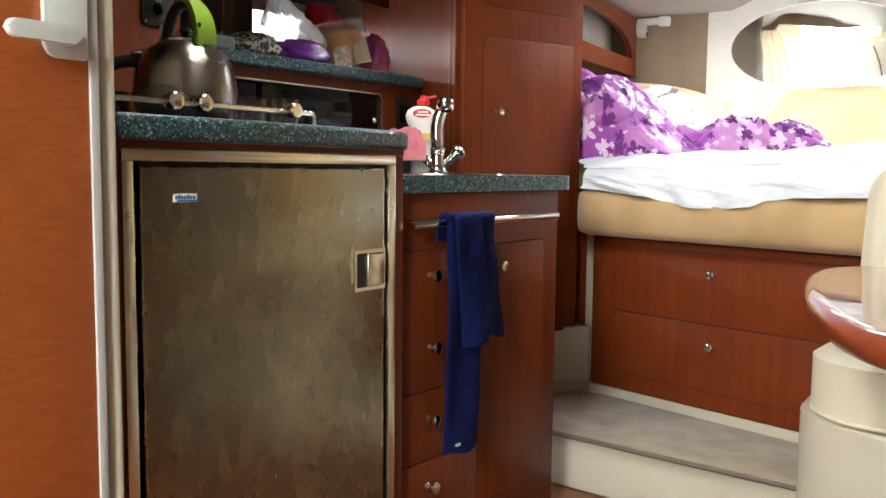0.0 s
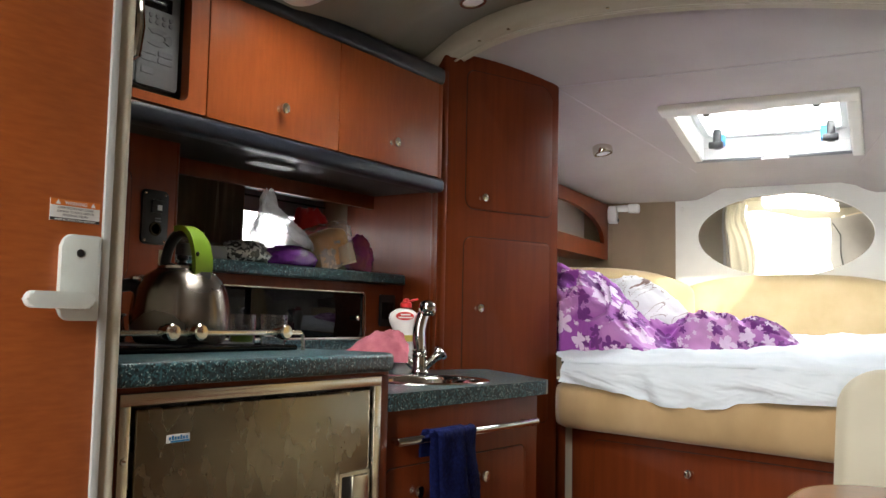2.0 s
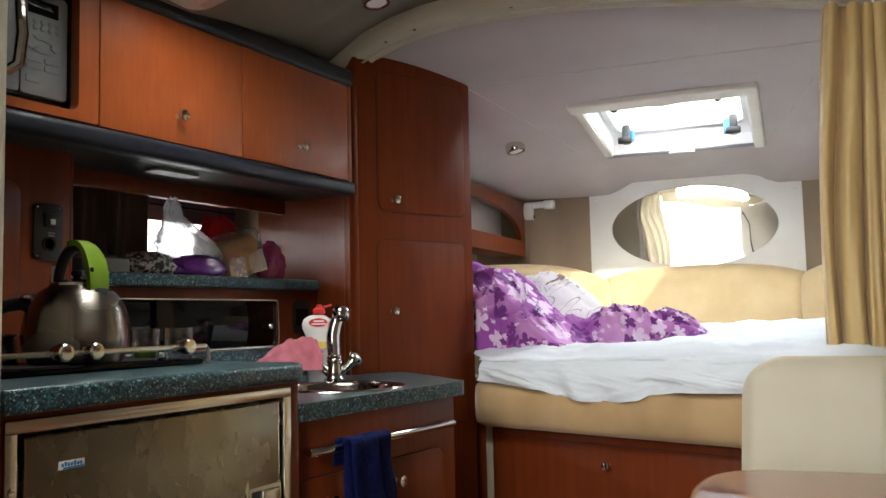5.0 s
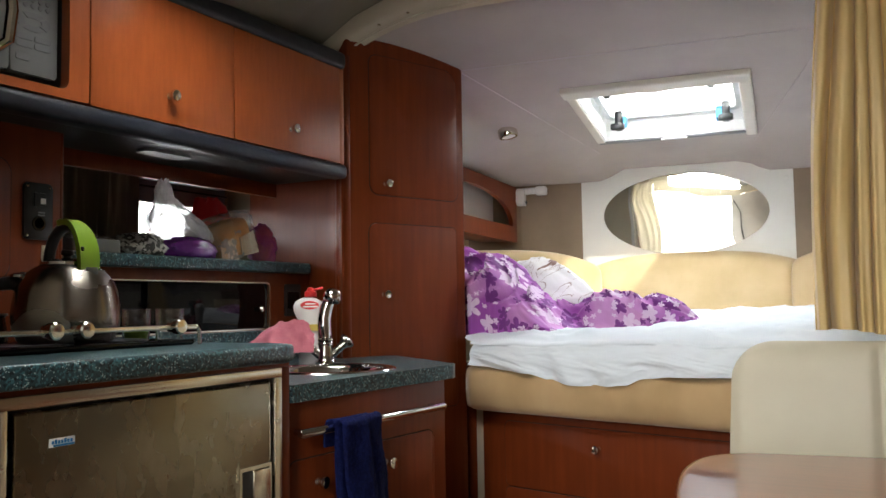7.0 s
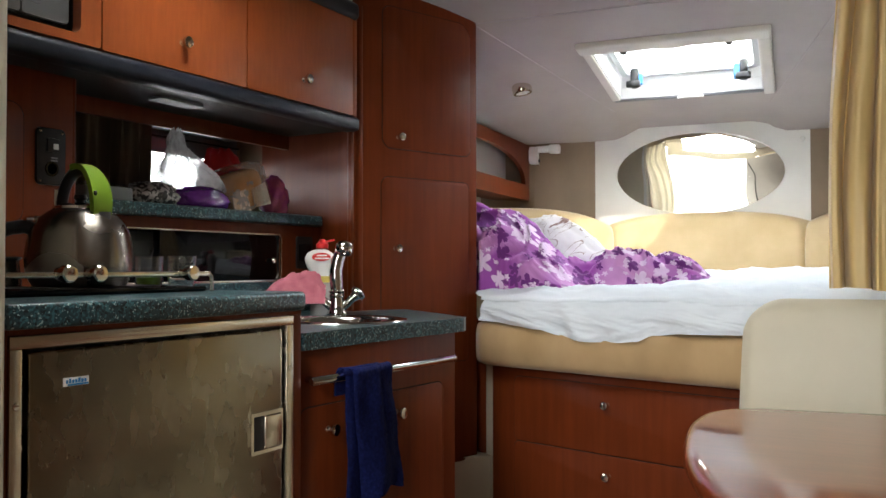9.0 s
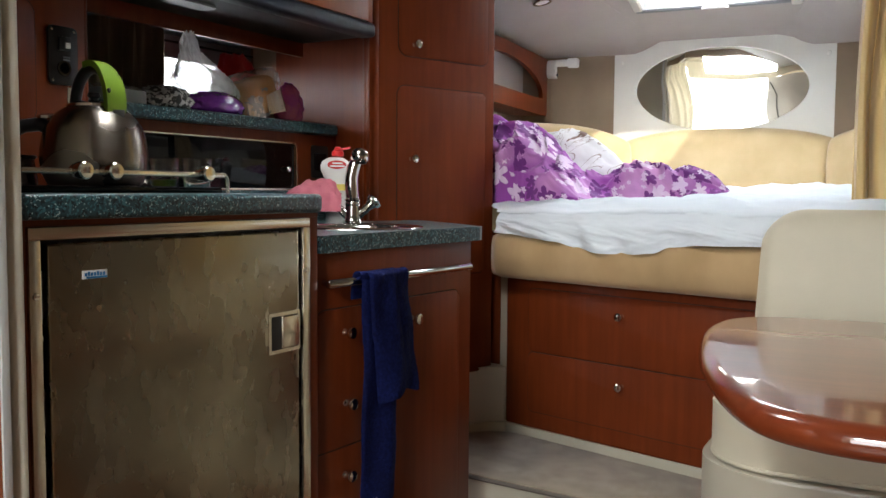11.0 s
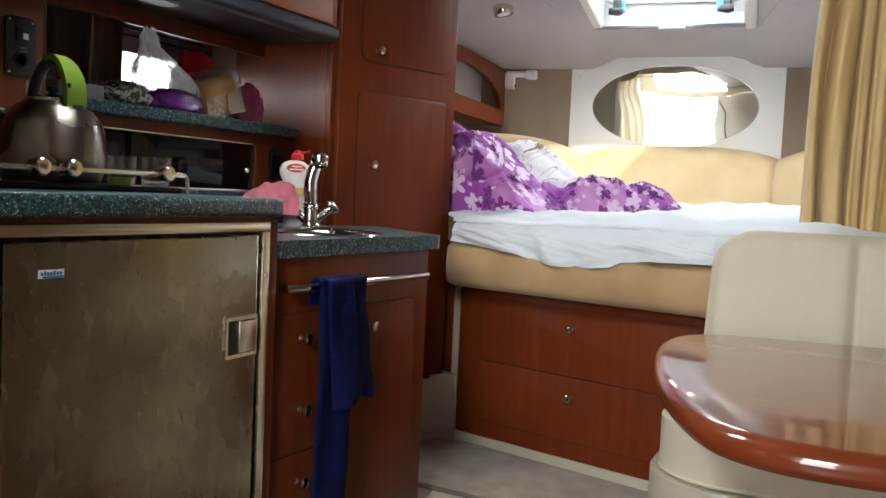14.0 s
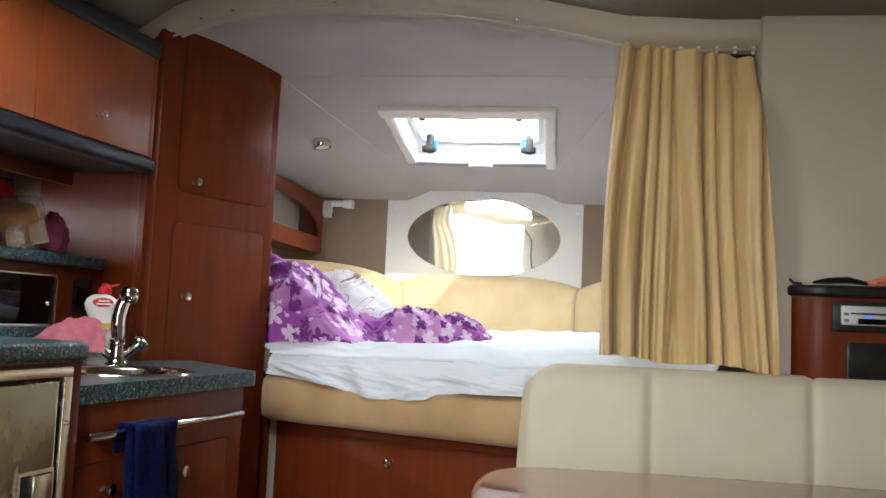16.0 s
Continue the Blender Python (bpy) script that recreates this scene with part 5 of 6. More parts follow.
def shelf_things():
    g = "food on the galley shelf"
    # white carrier bag, standing up in a peak
    bm = bmesh.new()
    bmesh.ops.create_icosphere(bm, subdivisions=5, radius=1.0)
    for v in bm.verts:
        p = v.co.copy()
        t = 0.5 + 0.5 * p.z
        k = 1 + 0.55 * (noise.ridged_multi_fractal(p * 1.9 + Vector((7, 1, 0)), 0.8, 2.2, 4, 1.0, 2.0) * 0.3 - 0.4)
        width = 1.0 - 0.66 * smoothstep(0.30, 0.78, t)
        crease = noise.ridged_multi_fractal(p * 4.6 + Vector((2, 9, 4)), 0.7, 2.1, 3, 1.0, 2.0) - 0.9
        k += 0.07 * crease
        v.co = Vector((p.x * 0.060 * k * width, p.y * 0.118 * k * width + 0.020 - 0.085 * smoothstep(0.1, 0.9, t), max(0.0, 0.215 * t * (0.5 + 0.5 * k))))
    solo("plastic_bag", bm, WHITE_FILM, "crumpled white translucent plastic carrier bag", "bag", Matrix.Translation((-1.62, 1.88, SZ)), g, smooth=35)
    heap("crisp_packet", "flat black and white printed snack packet", "packet", -1.60, 1.715, SZ, 0.055, 0.085, 0.040, mat("printed_foil", (0.03, 0.03, 0.03), 0.3, second=(0.55, 0.55, 0.52), scale=(95, 95, 95), detail=2, low=0.47, high=0.53), 1.0, g, 0.35)
    heap("wrapped_cake", "snack in glossy purple wrapper", "packet", -1.575, 1.865, SZ, 0.045, 0.100, 0.038, PURPLE_WRAP, 4.0, g, 0.35)
    heap("red_packet", "red food packet behind the bread", "packet", -1.68, 2.055, SZ, 0.05, 0.085, 0.128, RED, 5.5, g, 0.4)
    b = thing("bread_loaf", "loaf of bread in clear checked wrapping", "bread", Matrix.Translation((-1.60, 2.055, SZ)) @ Matrix.Rotation(radians(18), 4, "X"), g)
    part("loaf", box(-0.045, 0.045, -0.070, 0.076, 0.006, 0.120, 0.028, 4), BREAD, b)
    for y0, y1 in ((-0.080, -0.012), (0.006, 0.078)):
        band = slab([(y0, 0.012), (y1, 0.004), (y1 - 0.006, 0.072), (y0 + 0.004, 0.066)], -0.0015, 0.0015)
        bmesh.ops.transform(band, matrix=Matrix.Translation((0.0475, 0, 0)) @ Matrix.Rotation(radians(90), 4, "Z"), verts=band.verts)
        part("paper_band", band, CHECK_PAPER, b, "checked pale paper band")
    bm = box(-0.052, 0.054, -0.088, 0.086, 0.004, 0.132, 0.02, 3)
    bmesh.ops.subdivide_edges(bm, edges=bm.edges, cuts=5, use_grid_fill=True)
    for v in bm.verts:
        q = noise.ridged_multi_fractal(v.co * 22.0, 0.8, 2.1, 3, 1.0, 2.0) - 0.9
        v.co += v.co.normalized() * 0.004 * q + Vector((0, 0, 0.010 * q if v.co.z > 0.11 else 0))
    part("film", bm, CLEAR_FILM, b, "crinkled clear film")
    heap("small_packet", "magenta and purple wrapped sweet bun", "packet", -1.60, 2.198, SZ, 0.042, 0.050, 0.078, PINK_WRAP, 9.0, g, 0.4)
    t = thing("food_tub", "pale translucent plastic tub on the shelf", "tub", Matrix.Translation((-1.62, 1.565, SZ)), g)
    part("tub", slab(rounded(-0.05, 0.05, -0.07, 0.07, 0.015), 0.0, 0.035, 0.003, axis="z"), LIGHT_GREY, t)
    part("lid", slab(rounded(-0.055, 0.055, -0.075, 0.075, 0.017), 0.035, 0.043, 0.002, axis="z"), CLEAR_FILM, t, "clear lid")


shelf_things()

# ---- cabin door beside the galley ----


def cabin_door():
    m = axes(-0.914, 0.79, 0, 0)
    d = thing("door_1", "open cherry wood cabin door with grey lever lock", "door", m, kind="structure")
    part("leaf", box(-0.66, 0.023, 0.0, 0.030, 0.02, 1.93, 0.001), DOOR_VENEER, d, "orange-brown veneer leaf")
    part("edge_strip", box(0.023, 0.036, -0.0035, 0.030, 0.02, 1.93, 0.002), ALU, d, "bright aluminium edge strip")
    lock = part("lock_plate", slab(rounded(-0.040, 0.018, 1.052, 1.168, 0.016, radii=(0.016, 0.002, 0.002, 0.016)), -0.008, 0.0, 0.003), ALU_GREY, d, "rounded grey lock plate")
    part("lever", slab(rounded(-0.100, -0.002, 1.068, 1.090, 0.0105), -0.034, -0.022, 0.004, 3), ALU_GREY, lock, "pale grey lever handle")
    part("spindle", lathe([(0, 0), (0.012, 0), (0.012, 0.026), (0, 0.026)], 18, m=Matrix.Translation((-0.014, -0.004, 1.079)) @ Matrix.Rotation(radians(90), 4, "X")), ALU_GREY, lock)
    part("lock_screw", lathe([(0, 0), (0.0055, 0), (0.005, 0.002), (0, 0.003)], 14, m=Matrix.Translation((-0.013, -0.008, 1.143)) @ Matrix.Rotation(radians(90), 4, "X")), BLACK, lock)
    # warning sticker
    s = thing("warning_sticker", "white and orange warning sticker on the door", "sticker", m)
    x0, x1, z0, z1 = -0.056, 0.0175, 1.185, 1.214
    part("sheet", box(x0, x1, -0.0012, 0.0, z0, z1), WHITE_PRINT, s)
    part("orange_band", box(x0, x1, -0.0016, -0.001, z1 - 0.0085, z1), ORANGE, s)
    part("black_band", box(x0, x1, -0.0016, -0.001, z0, z0 + 0.0042), BLACK_PRINT, s)
    for text, size, z, material in (("WARNING", 0.0068, z1 - 0.0068, WHITE_PRINT), ("OPEN DOORS MAY CAUSE", 0.0044, z1 - 0.0130, BUTTON_GREY), ("DAMAGE TO BOAT AND/OR", 0.0042, z1 - 0.0178, BUTTON_GREY), ("PERSONAL INJURY", 0.0046, z1 - 0.0226, BUTTON_GREY), ("SECURE ALL DOORS WHEN UNDERWAY", 0.0033, z0 + 0.0008, WHITE_PRINT)):
        bm = lettering(text, size, 0.0002)
        bmesh.ops.translate(bm, verts=bm.verts, vec=((x0 + x1) / 2, -0.0021, z))
        part("lettering", bm, material, s, smooth=0)
    for sx in (-1, 1):
        part("triangle", slab([((x0 + x1) / 2 + sx * 0.026 - 0.0038, z1 - 0.0070), ((x0 + x1) / 2 + sx * 0.026 + 0.0038, z1 - 0.0070), ((x0 + x1) / 2 + sx * 0.026, z1 - 0.0012)], -0.0021, -0.0015), WHITE_PRINT, s)
    # frame post with its gasket, at the end of the galley
    p = thing("door_frame", "aluminium door post with a cream rubber gasket", "door frame", Matrix.Translation((-0.926, 0.80, 0)))
    part("post", box(-0.034, -0.004, 0.036, 0.050, 0.0, 1.95, 0.002), ALU, p)
    part("gasket", tube([(-0.002, 0.047, z) for z in (0.0, 0.5, 1.0, 1.5, 1.95)], 0.0105, 14), GASKET, p, "cream ribbed rubber gasket")
    solo("wall_head", box(-1.99, -0.945, 0.74, 0.795, 0.0, 2.05), CREAM_WALL, "plain partition at the end of the galley", "wall", kind="structure")


cabin_door()

# ---- berth ----
BM = axes(-0.703, 2.722, 0, 103)  # along the drawer front; x = 0 at the drawer knobs


def step_and_base():
    pts = [(-1.45, 2.365), (-0.20, 2.30), (-0.20, 2.75), (-1.45, 2.95)]
    s = thing("step", "white moulded step with a carpet tread before the berth", "step", Matrix())
    part("riser", slab(pts, 0.0, 0.155, 0.010, 3, axis="z"), GELCOAT, s, "white gelcoat step")
    tread = [(-1.40, 2.352), (-0.22, 2.292), (-0.22, 2.595), (-1.10, 2.795), (-1.19, 2.77), (-1.32, 2.60)]
    part("tread", slab(tread, 0.150, 0.168, 0.006, 2, axis="z"), CARPET, s, "taupe carpet tread with bound edge")
    bind = [Vector((x, y, 0.158)) for x, y in ((-1.40, 2.350), (-0.81, 2.320), (-0.22, 2.290))]
    part("binding", tube(bind, 0.007, 8), mat("carpet_binding", (0.12, 0.10, 0.085), 0.9), s)
    # moulded base below the locker and round the berth foot
    base = [(-1.42, 2.50), (-1.235, 2.745), (-1.20, 2.800), (-1.155, 2.825), (-0.20, 2.60), (-0.20, 2.75), (-1.6, 3.0), (-1.7, 2.6)]
    solo("berth_plinth", slab(base, 0.10, 0.192, 0.008, 3, axis="z"), GELCOAT, "white moulded foot of the berth", "plinth", kind="structure")
    post = [(-1.42, 2.50), (-1.262, 2.745), (-1.21, 2.795), (-1.165, 2.830), (-1.165, 2.90), (-1.6, 3.0), (-1.7, 2.6)]
    solo("locker_plinth", slab(post, 0.10, 0.385, 0.010, 3, axis="z"), GELCOAT, "white moulded foot of the tall locker", "plinth", kind="structure")
    solo("corner_trim", box(-0.503, -0.470, 0.012, 0.05, 0.19, 0.86, 0.005), GELCOAT, "pale strip between locker and berth front", "trim", BM, kind="structure")


step_and_base()


def drawer_base():
    c = thing("drawer_unit", "cherry wood drawer unit with two wide drawers under the berth", "drawers", BM)
    part("front", box(-0.468, 0.62, 0.0, 0.02, 0.188, 0.705, 0.012, 3), CHERRY, c)
    part("filler_strip", box(-0.60, -0.505, 0.016, 0.05, 0.386, 0.86, 0.002), CHERRY, c, "cherry filler beside the locker")
    part("left_return", box(-0.468, -0.45, 0.01, 0.30, 0.188, 0.705), CHERRY, c)
    door_panel(c, -0.365, 0.56, 0.458, 0.672, 0.02, CHERRY, (0.0, 0.612), "drawer")
    door_panel(c, -0.365, 0.56, 0.250, 0.454, 0.02, CHERRY, (0.004, 0.391), "drawer")


drawer_base()


def berth_cushion():
    """Padded suede roll along the front of the berth, and the mattress under its sheet."""
    prof = [(0.0, 0.705), (-0.045, 0.706), (-0.072, 0.722), (-0.084, 0.76), (-0.083, 0.80), (-0.072, 0.838), (-0.045, 0.855), (0.02, 0.86)]
    L0, L1 = -0.500, 0.50

    def shape(a, b):
        y, z = spline_prof[round(b * (len(spline_prof) - 1))]
        x = L0 + (L1 - L0) * a
        end = smoothstep(0.0, 0.05, a)
        return (x, y * (0.55 + 0.45 * end) + 0.004 * fuzz(a * 8, b * 3), 0.78 + (z - 0.78) * (0.93 + 0.07 * end))
    spline_prof = [(p.x, p.y) for p in spline([(y, z, 0) for y, z in prof], 4)]
    bm = sheet_mesh(60, len(spline_prof) - 1, shape)
    bm.faces.new([v for v in bm.verts if abs(v.co.x - L0) < 1e-5][::1])
    c = solo("berth_cushion", bm, SUEDE, "tan suede padded front cushion of the berth", "cushion", BM, smooth=60)
    solo("berth_board", slab([(-1.75, 2.98), (-1.10, 2.84), (-0.27, 2.65), (0.5, 2.64), (0.5, 4.25), (-1.75, 4.25)], 0.70, 0.80, axis="z"), SUEDE, "plain board under the mattress", "board")


berth_cushion()


def mattress_top(x, y):
    """Height of the made-up mattress, in the berth's frame."""
    return 0.952 - 0.012 * (1 - smoothstep(-0.4, 0.2, x)) + 0.050 * smoothstep(0.1, 1.2, y) + 0.006 * fuzz(x, y, 0, 3.0) + 0.006 * fuzz(x, y, 3, 9.0)


def bed_sheet():
    hem = [(-0.50, 0.862), (-0.40, 0.858), (-0.30, 0.848), (-0.20, 0.842), (-0.13, 0.826), (-0.02, 0.812), (0.08, 0.815), (0.15, 0.822), (0.20, 0.842), (0.30, 0.852), (0.45, 0.856), (0.9, 0.86)]

    def hem_z(x):
        for (a, za), (b, zb) in zip(hem, hem[1:]):
            if x <= b:
                return za + (zb - za) * smoothstep(a, b, x)
        return hem[-1][1]

    def shape(a, b):
        left = -0.458 - 0.34 * smoothstep(0.24, 0.50, b)
        x = left + (0.95 - left) * a
        tuck = 0.018 * (1 - smoothstep(-0.45, -0.36, x))
        shy = 0.55 * max(0.0, x - 0.47)
        if b < 0.22:
            s = b / 0.22
            zt = mattress_top(x, 0.0) - 0.012
            z = hem_z(x) + (zt - hem_z(x)) * s
            crease = noise.ridged_multi_fractal(Vector((x * 4.0 + 0.8 * s + 0.4 * fuzz(x, s, 3, 2), s * 1.3 + 0.5 * x, 0.7)), 0.8, 2.1, 5, 1.0, 2.0) - 0.9
            fold = -0.011 * crease * (0.35 + 0.65 * math.sin(math.pi * min(1.0, s + 0.15))) + 0.014 * (1 - 0.7 * s) * math.sin(24 * x + 3 * math.sin(5 * x) + 1.2 * s) + 0.012 * fuzz(x * 16, s * 1.5, 1)
            return (x, shy + tuck - 0.068 - 0.016 * (1 - s) + fold * 0.8 - 0.01 * math.sin(s * math.pi), z)
        if b < 0.28:
            q = (b - 0.22) / 0.06 * math.pi / 2
            return (x, shy - 0.068 + 0.022 * (1 - math.cos(q)), mattress_top(x, 0.0) - 0.012 + 0.012 * math.sin(q))
        s = (b - 0.28) / 0.72
        y = -0.046 + shy + 2.0 * s ** 1.4
        wr = noise.ridged_multi_fractal(Vector((x * 2.2 + 0.6 * y, y * 5.0, 0.3)), 0.9, 2.0, 5, 1.0, 2.0) * 0.022 * smoothstep(0.0, 0.12, s)
        return (x, y, mattress_top(x, y) + wr)
    return solo("bed_sheet", sheet_mesh(260, 150, shape, 0.002), SHEET, "rumpled white cotton sheet over the berth mattress", "bed sheet", BM, smooth=80)


bed_sheet()


def duvet():
    """Purple floral duvet pushed into a heap, running out flat across the berth."""
    def height(x, y):
        back = (y - 0.26) / (0.20 if y < 0.26 else 0.15)
        h = 0.272 * math.exp(-(max(0.0, (x + 0.60) / 0.25) ** 3.5 + abs(back) ** 2.6))
        h += 0.035 * math.exp(-(((x + 0.55) / 0.30) ** 2 + ((y - 0.10) / 0.05) ** 2))
        ridge = y - 0.42 - 0.10 * x
        h += 0.095 * math.exp(-(((x + 0.19) / 0.11) ** 2 + (ridge / 0.075) ** 2))
        h += 0.070 * math.exp(-(((x + 0.03) / 0.13) ** 2 + ((y - 0.47) / 0.07) ** 2))
        return h

    def inside(x, y):
        edge = 0.045 + 0.03 * fuzz(x, 0, 5, 6) + 0.20 * smoothstep(-0.32, -0.05, x) + 0.12 * smoothstep(-0.05, 0.20, x)
        far = 0.78 + 0.05 * fuzz(x, 1, 2, 5)
        if ((x + 0.385) / 0.095) ** 2 + ((y - 0.47) / 0.17) ** 2 < 1 + 0.3 * fuzz(x, y, 3, 9):
            return False
        return edge < y < far and x < 0.25 + 0.05 * fuzz(y, 2, 1, 7)

    nx, ny = 230, 160
    bm = bmesh.new()
    g = {}
    for i in range(nx + 1):
        for j in range(ny + 1):
            x, y = -0.80 + 1.25 * i / nx, 0.0 + 0.85 * j / ny
            if not inside(x, y):
                continue
            h = height(x, y)
            big = smoothstep(0.05, 0.2, h)
            bend = 0.16 * fuzz(x, y, 6.0, 5.0)
            run = Vector((x * 6.5 + 4.0 * y + bend * 5, y * 1.5 - 2.5 * x, 0.0)) * big + Vector((x * 3.0 + 1.5 * y, y * 8.0 - 1.5 * x + bend * 5, 0.0)) * (1 - big)
            fold = noise.ridged_multi_fractal(run, 0.9, 2.1, 4, 1.0, 2.0)
            fine = noise.ridged_multi_fractal(run * 2.7 + Vector((3, 1, 2)), 0.8, 2.1, 3, 1.0, 2.0)
            near = smoothstep(0.0, 0.05, h)
            z = mattress_top(x, y) + 0.012 + h * (0.80 + 0.15 * fold) + near * (0.022 * fold + 0.010 * fine) * (1 - 0.25 * big)
            lean = 0.22 * h
            pull = 0.095 * h / 0.3 * (fold - 0.9) + 0.03 * h / 0.3 * (fine - 0.9)
            g[i, j] = bm.verts.new((x + 0.03 * fuzz(x, y, 4, 7) * (h * 4), y - lean - pull + 0.02 * fuzz(x, y, 8, 7) * (h * 4), z))
    for (i, j), v in g.items():
        q = [g.get(k) for k in ((i, j), (i + 1, j), (i + 1, j + 1), (i, j + 1))]
        if all(q):
            bm.faces.new(q)
    bmesh.ops.recalc_face_normals(bm, faces=bm.faces)
    for e in [e for e in bm.edges if e.is_boundary]:
        for v in e.verts:
            v.co.z = min(v.co.z, mattress_top(v.co.x, v.co.y) + 0.004)
    solo("duvet", bm, DUVET, "crumpled purple duvet with pale and dark flowers", "duvet", BM, smooth=80)


duvet()


def pillow():
    bm = bmesh.new()
    bmesh.ops.create_icosphere(bm, subdivisions=5, radius=1.0)
    for v in bm.verts:
        p = v.co.copy()
        k = 1 + 0.10 * (noise.ridged_multi_fractal(p * 1.4, 0.9, 2.0, 4, 1.0, 2.0) - 1.0) * 0.6
        dent = noise.ridged_multi_fractal(Vector((p.x * 3.2 + p.z, p.y * 1.6 + 0.7 * p.x, p.z * 2.4 + 4.0)), 0.8, 2.1, 4, 1.0, 2.0) - 0.9
        k += 0.07 * dent
        sx = math.copysign(abs(p.x) ** 0.7, p.x)
        v.co = Vector((sx * 0.27 * k, math.copysign(abs(p.y) ** 0.75, p.y) * 0.16 * k, p.z * 0.115 * k))
    m = BM @ Matrix.Translation((-0.53, 0.52, 1.055)) @ Matrix.Rotation(radians(-20), 4, "Z") @ Matrix.Rotation(radians(30), 4, "Y") @ Matrix.Rotation(radians(38), 4, "X")
    solo("pillow", bm, PILLOW_COTTON, "white pillow with brown drawn flowers", "pillow", m, smooth=80)


pillow()


def bolsters():
    """Padded suede backrests round the head of the berth."""
    def pad(name, p0, p1, z0, z1, top, label, sag=0.03):
        a, b = Vector(p0), Vector(p1)
        n = Vector((b.y - a.y, -(b.x - a.x), 0)).normalized()
        n = -n if n.y > 0 and abs(n.y) > 0.2 else n

        def shape(u, w):
            q = a.lerp(b, u)
            crown = top(u)
            ends = min(1.0, (1 - abs(2 * u - 1) ** 10) ** 0.5 + 0.15)
            prof = spline_b[min(len(spline_b) - 1, round(w * (len(spline_b) - 1)))]
            z = z0 + (crown - z0) * prof[1]
            off = prof[0] * ends
            return (q.x + n.x * off, q.y + n.y * off, z)
        spline_b = [(p.x, p.y) for p in spline([(0.05, 0, 0), (0.085, 0.12, 0), (0.095, 0.5, 0), (0.085, 0.85, 0), (0.06, 0.965, 0), (0.02, 1.0, 0), (-0.03, 0.985, 0)], 4)]
        return solo(name, sheet_mesh(40, len(spline_b) - 1, shape, 0.004), SUEDE_PALE, label, "bolster", BOAT, "bolsters round the berth", smooth=70)
    rnd = lambda u, a, b, c: a - b * abs(2 * u - 1) ** 3 + c * (u - 0.5)
    pad("backrest_bolster", (-0.43, -0.035, 0), (0.505, -0.035, 0), 0.98, 1.30, lambda u: rnd(u, 1.302, 0.055, 0.0), "pale tan suede bolster under the bow mirror")
    pad("backrest_bolster", (-0.95, -0.56, 0), (-0.42, -0.05, 0), 0.98, 1.30, lambda u: 1.335 - 0.02 * (1 - u) - 0.10 * u ** 4, "pale tan suede bolster along the port hull side")
    pad("backrest_bolster", (0.51, -0.05, 0), (1.02, -0.55, 0), 0.98, 1.30, lambda u: 1.325 - 0.08 * (1 - u) ** 3, "pale tan suede bolster along the starboard side")


bolsters()


def side_shelf():
    """Cherry fiddle with a lens-shaped opening along the hull, and the reading lamp on its end."""
    m = axes(-1.495, 3.30, 0, -6.5)
    s = thing("berth_shelf", "cherry wood side shelf with a lens-shaped opening", "shelf", m)
    n = 64
    inner, outer = [], []
    for k in range(n):
        t = k / n * 2 * math.pi
        c, q = math.cos(t), math.sin(t)
        ex, ez = 0.25 + 0.54 * c, 1.458 + (0.145 * abs(q) ** 0.85 if q > 0 else 0.004 * q)
        inner.append((ex, ez))
        dx, dz = ex - 0.30, ez - 1.50
        g = min((0.667 if dx > 0 else 0.60) / max(abs(dx), 1e-6), (0.16 if dz > 0 else 0.122) / max(abs(dz), 1e-6))
        outer.append((0.30 + g * dx, 1.50 + g * dz))
    part("fiddle", ring(outer, inner, 0.0, 0.022), CHERRY, s, "cherry front with opening")
    part("shelf_board", box(-0.30, 0.962, 0.023, 0.16, 1.379, 1.396, 0.003), CHERRY, s)
    part("liner", box(-0.3, 0.962, 0.10, 0.11, 1.397, 1.66), LINER, s, "pale vinyl behind the opening")
    l = thing("reading_lamp", "white swivel reading lamp on the side shelf", "lamp", m)
    part("bracket", slab(rounded(0.845, 0.905, 1.565, 1.655, 0.018), -0.045, 0.0, 0.008, 3), WHITE_PLASTIC, l, "rounded white base")
    part("head", box(0.870, 0.975, -0.150, -0.095, 1.618, 1.664, 0.010, 3), WHITE_PLASTIC, l, "boxy white lamp head")
    part("arm", tube([(0.875, -0.040, 1.640), (0.890, -0.105, 1.643)], 0.017, 14), WHITE_PLASTIC, l)
    part("switch", lathe([(0, 0), (0.009, 0), (0.009, 0.006), (0, 0.006)], 14, m=Matrix.Translation((0.875, -0.045, 1.583)) @ Matrix.Rotation(radians(90), 4, "X")), BLACK, l, "dark lamp switch")


side_shelf()


def ceiling_light(x, y, z, tilt, label):
    c = thing("ceiling_light", label, "ceiling light", Matrix.Translation((x, y, z)) @ Matrix.Rotation(radians(tilt), 4, "Y"), "round ceiling lights")
    part("housing", lathe([(0, 0.01), (0.040, 0.01), (0.042, 0.0), (0.042, -0.026), (0.039, -0.031), (0.031, -0.031), (0.029, -0.027), (0, -0.027)], 32), NICKEL, c, "turned nickel housing")
    part("lens", lathe([(0, -0.030), (0.028, -0.029), (0.029, -0.026), (0, -0.026)], 24), WHITE_PLASTIC, c, "frosted lens")


_u, _v = -0.64, 0.80
_p = BOAT @ Vector((_u, -_v, berth_z(_u, _v)))
ceiling_light(_p.x, _p.y, _p.z, -12, "small round nickel ceiling light over the berth, unlit")
ceiling_light(-1.147, 2.128, saloon_z(-1.147, 2.128), -10, "small round nickel ceiling light in the saloon, unlit")

# ---- curtain, settee, table, stereo cabinet ----


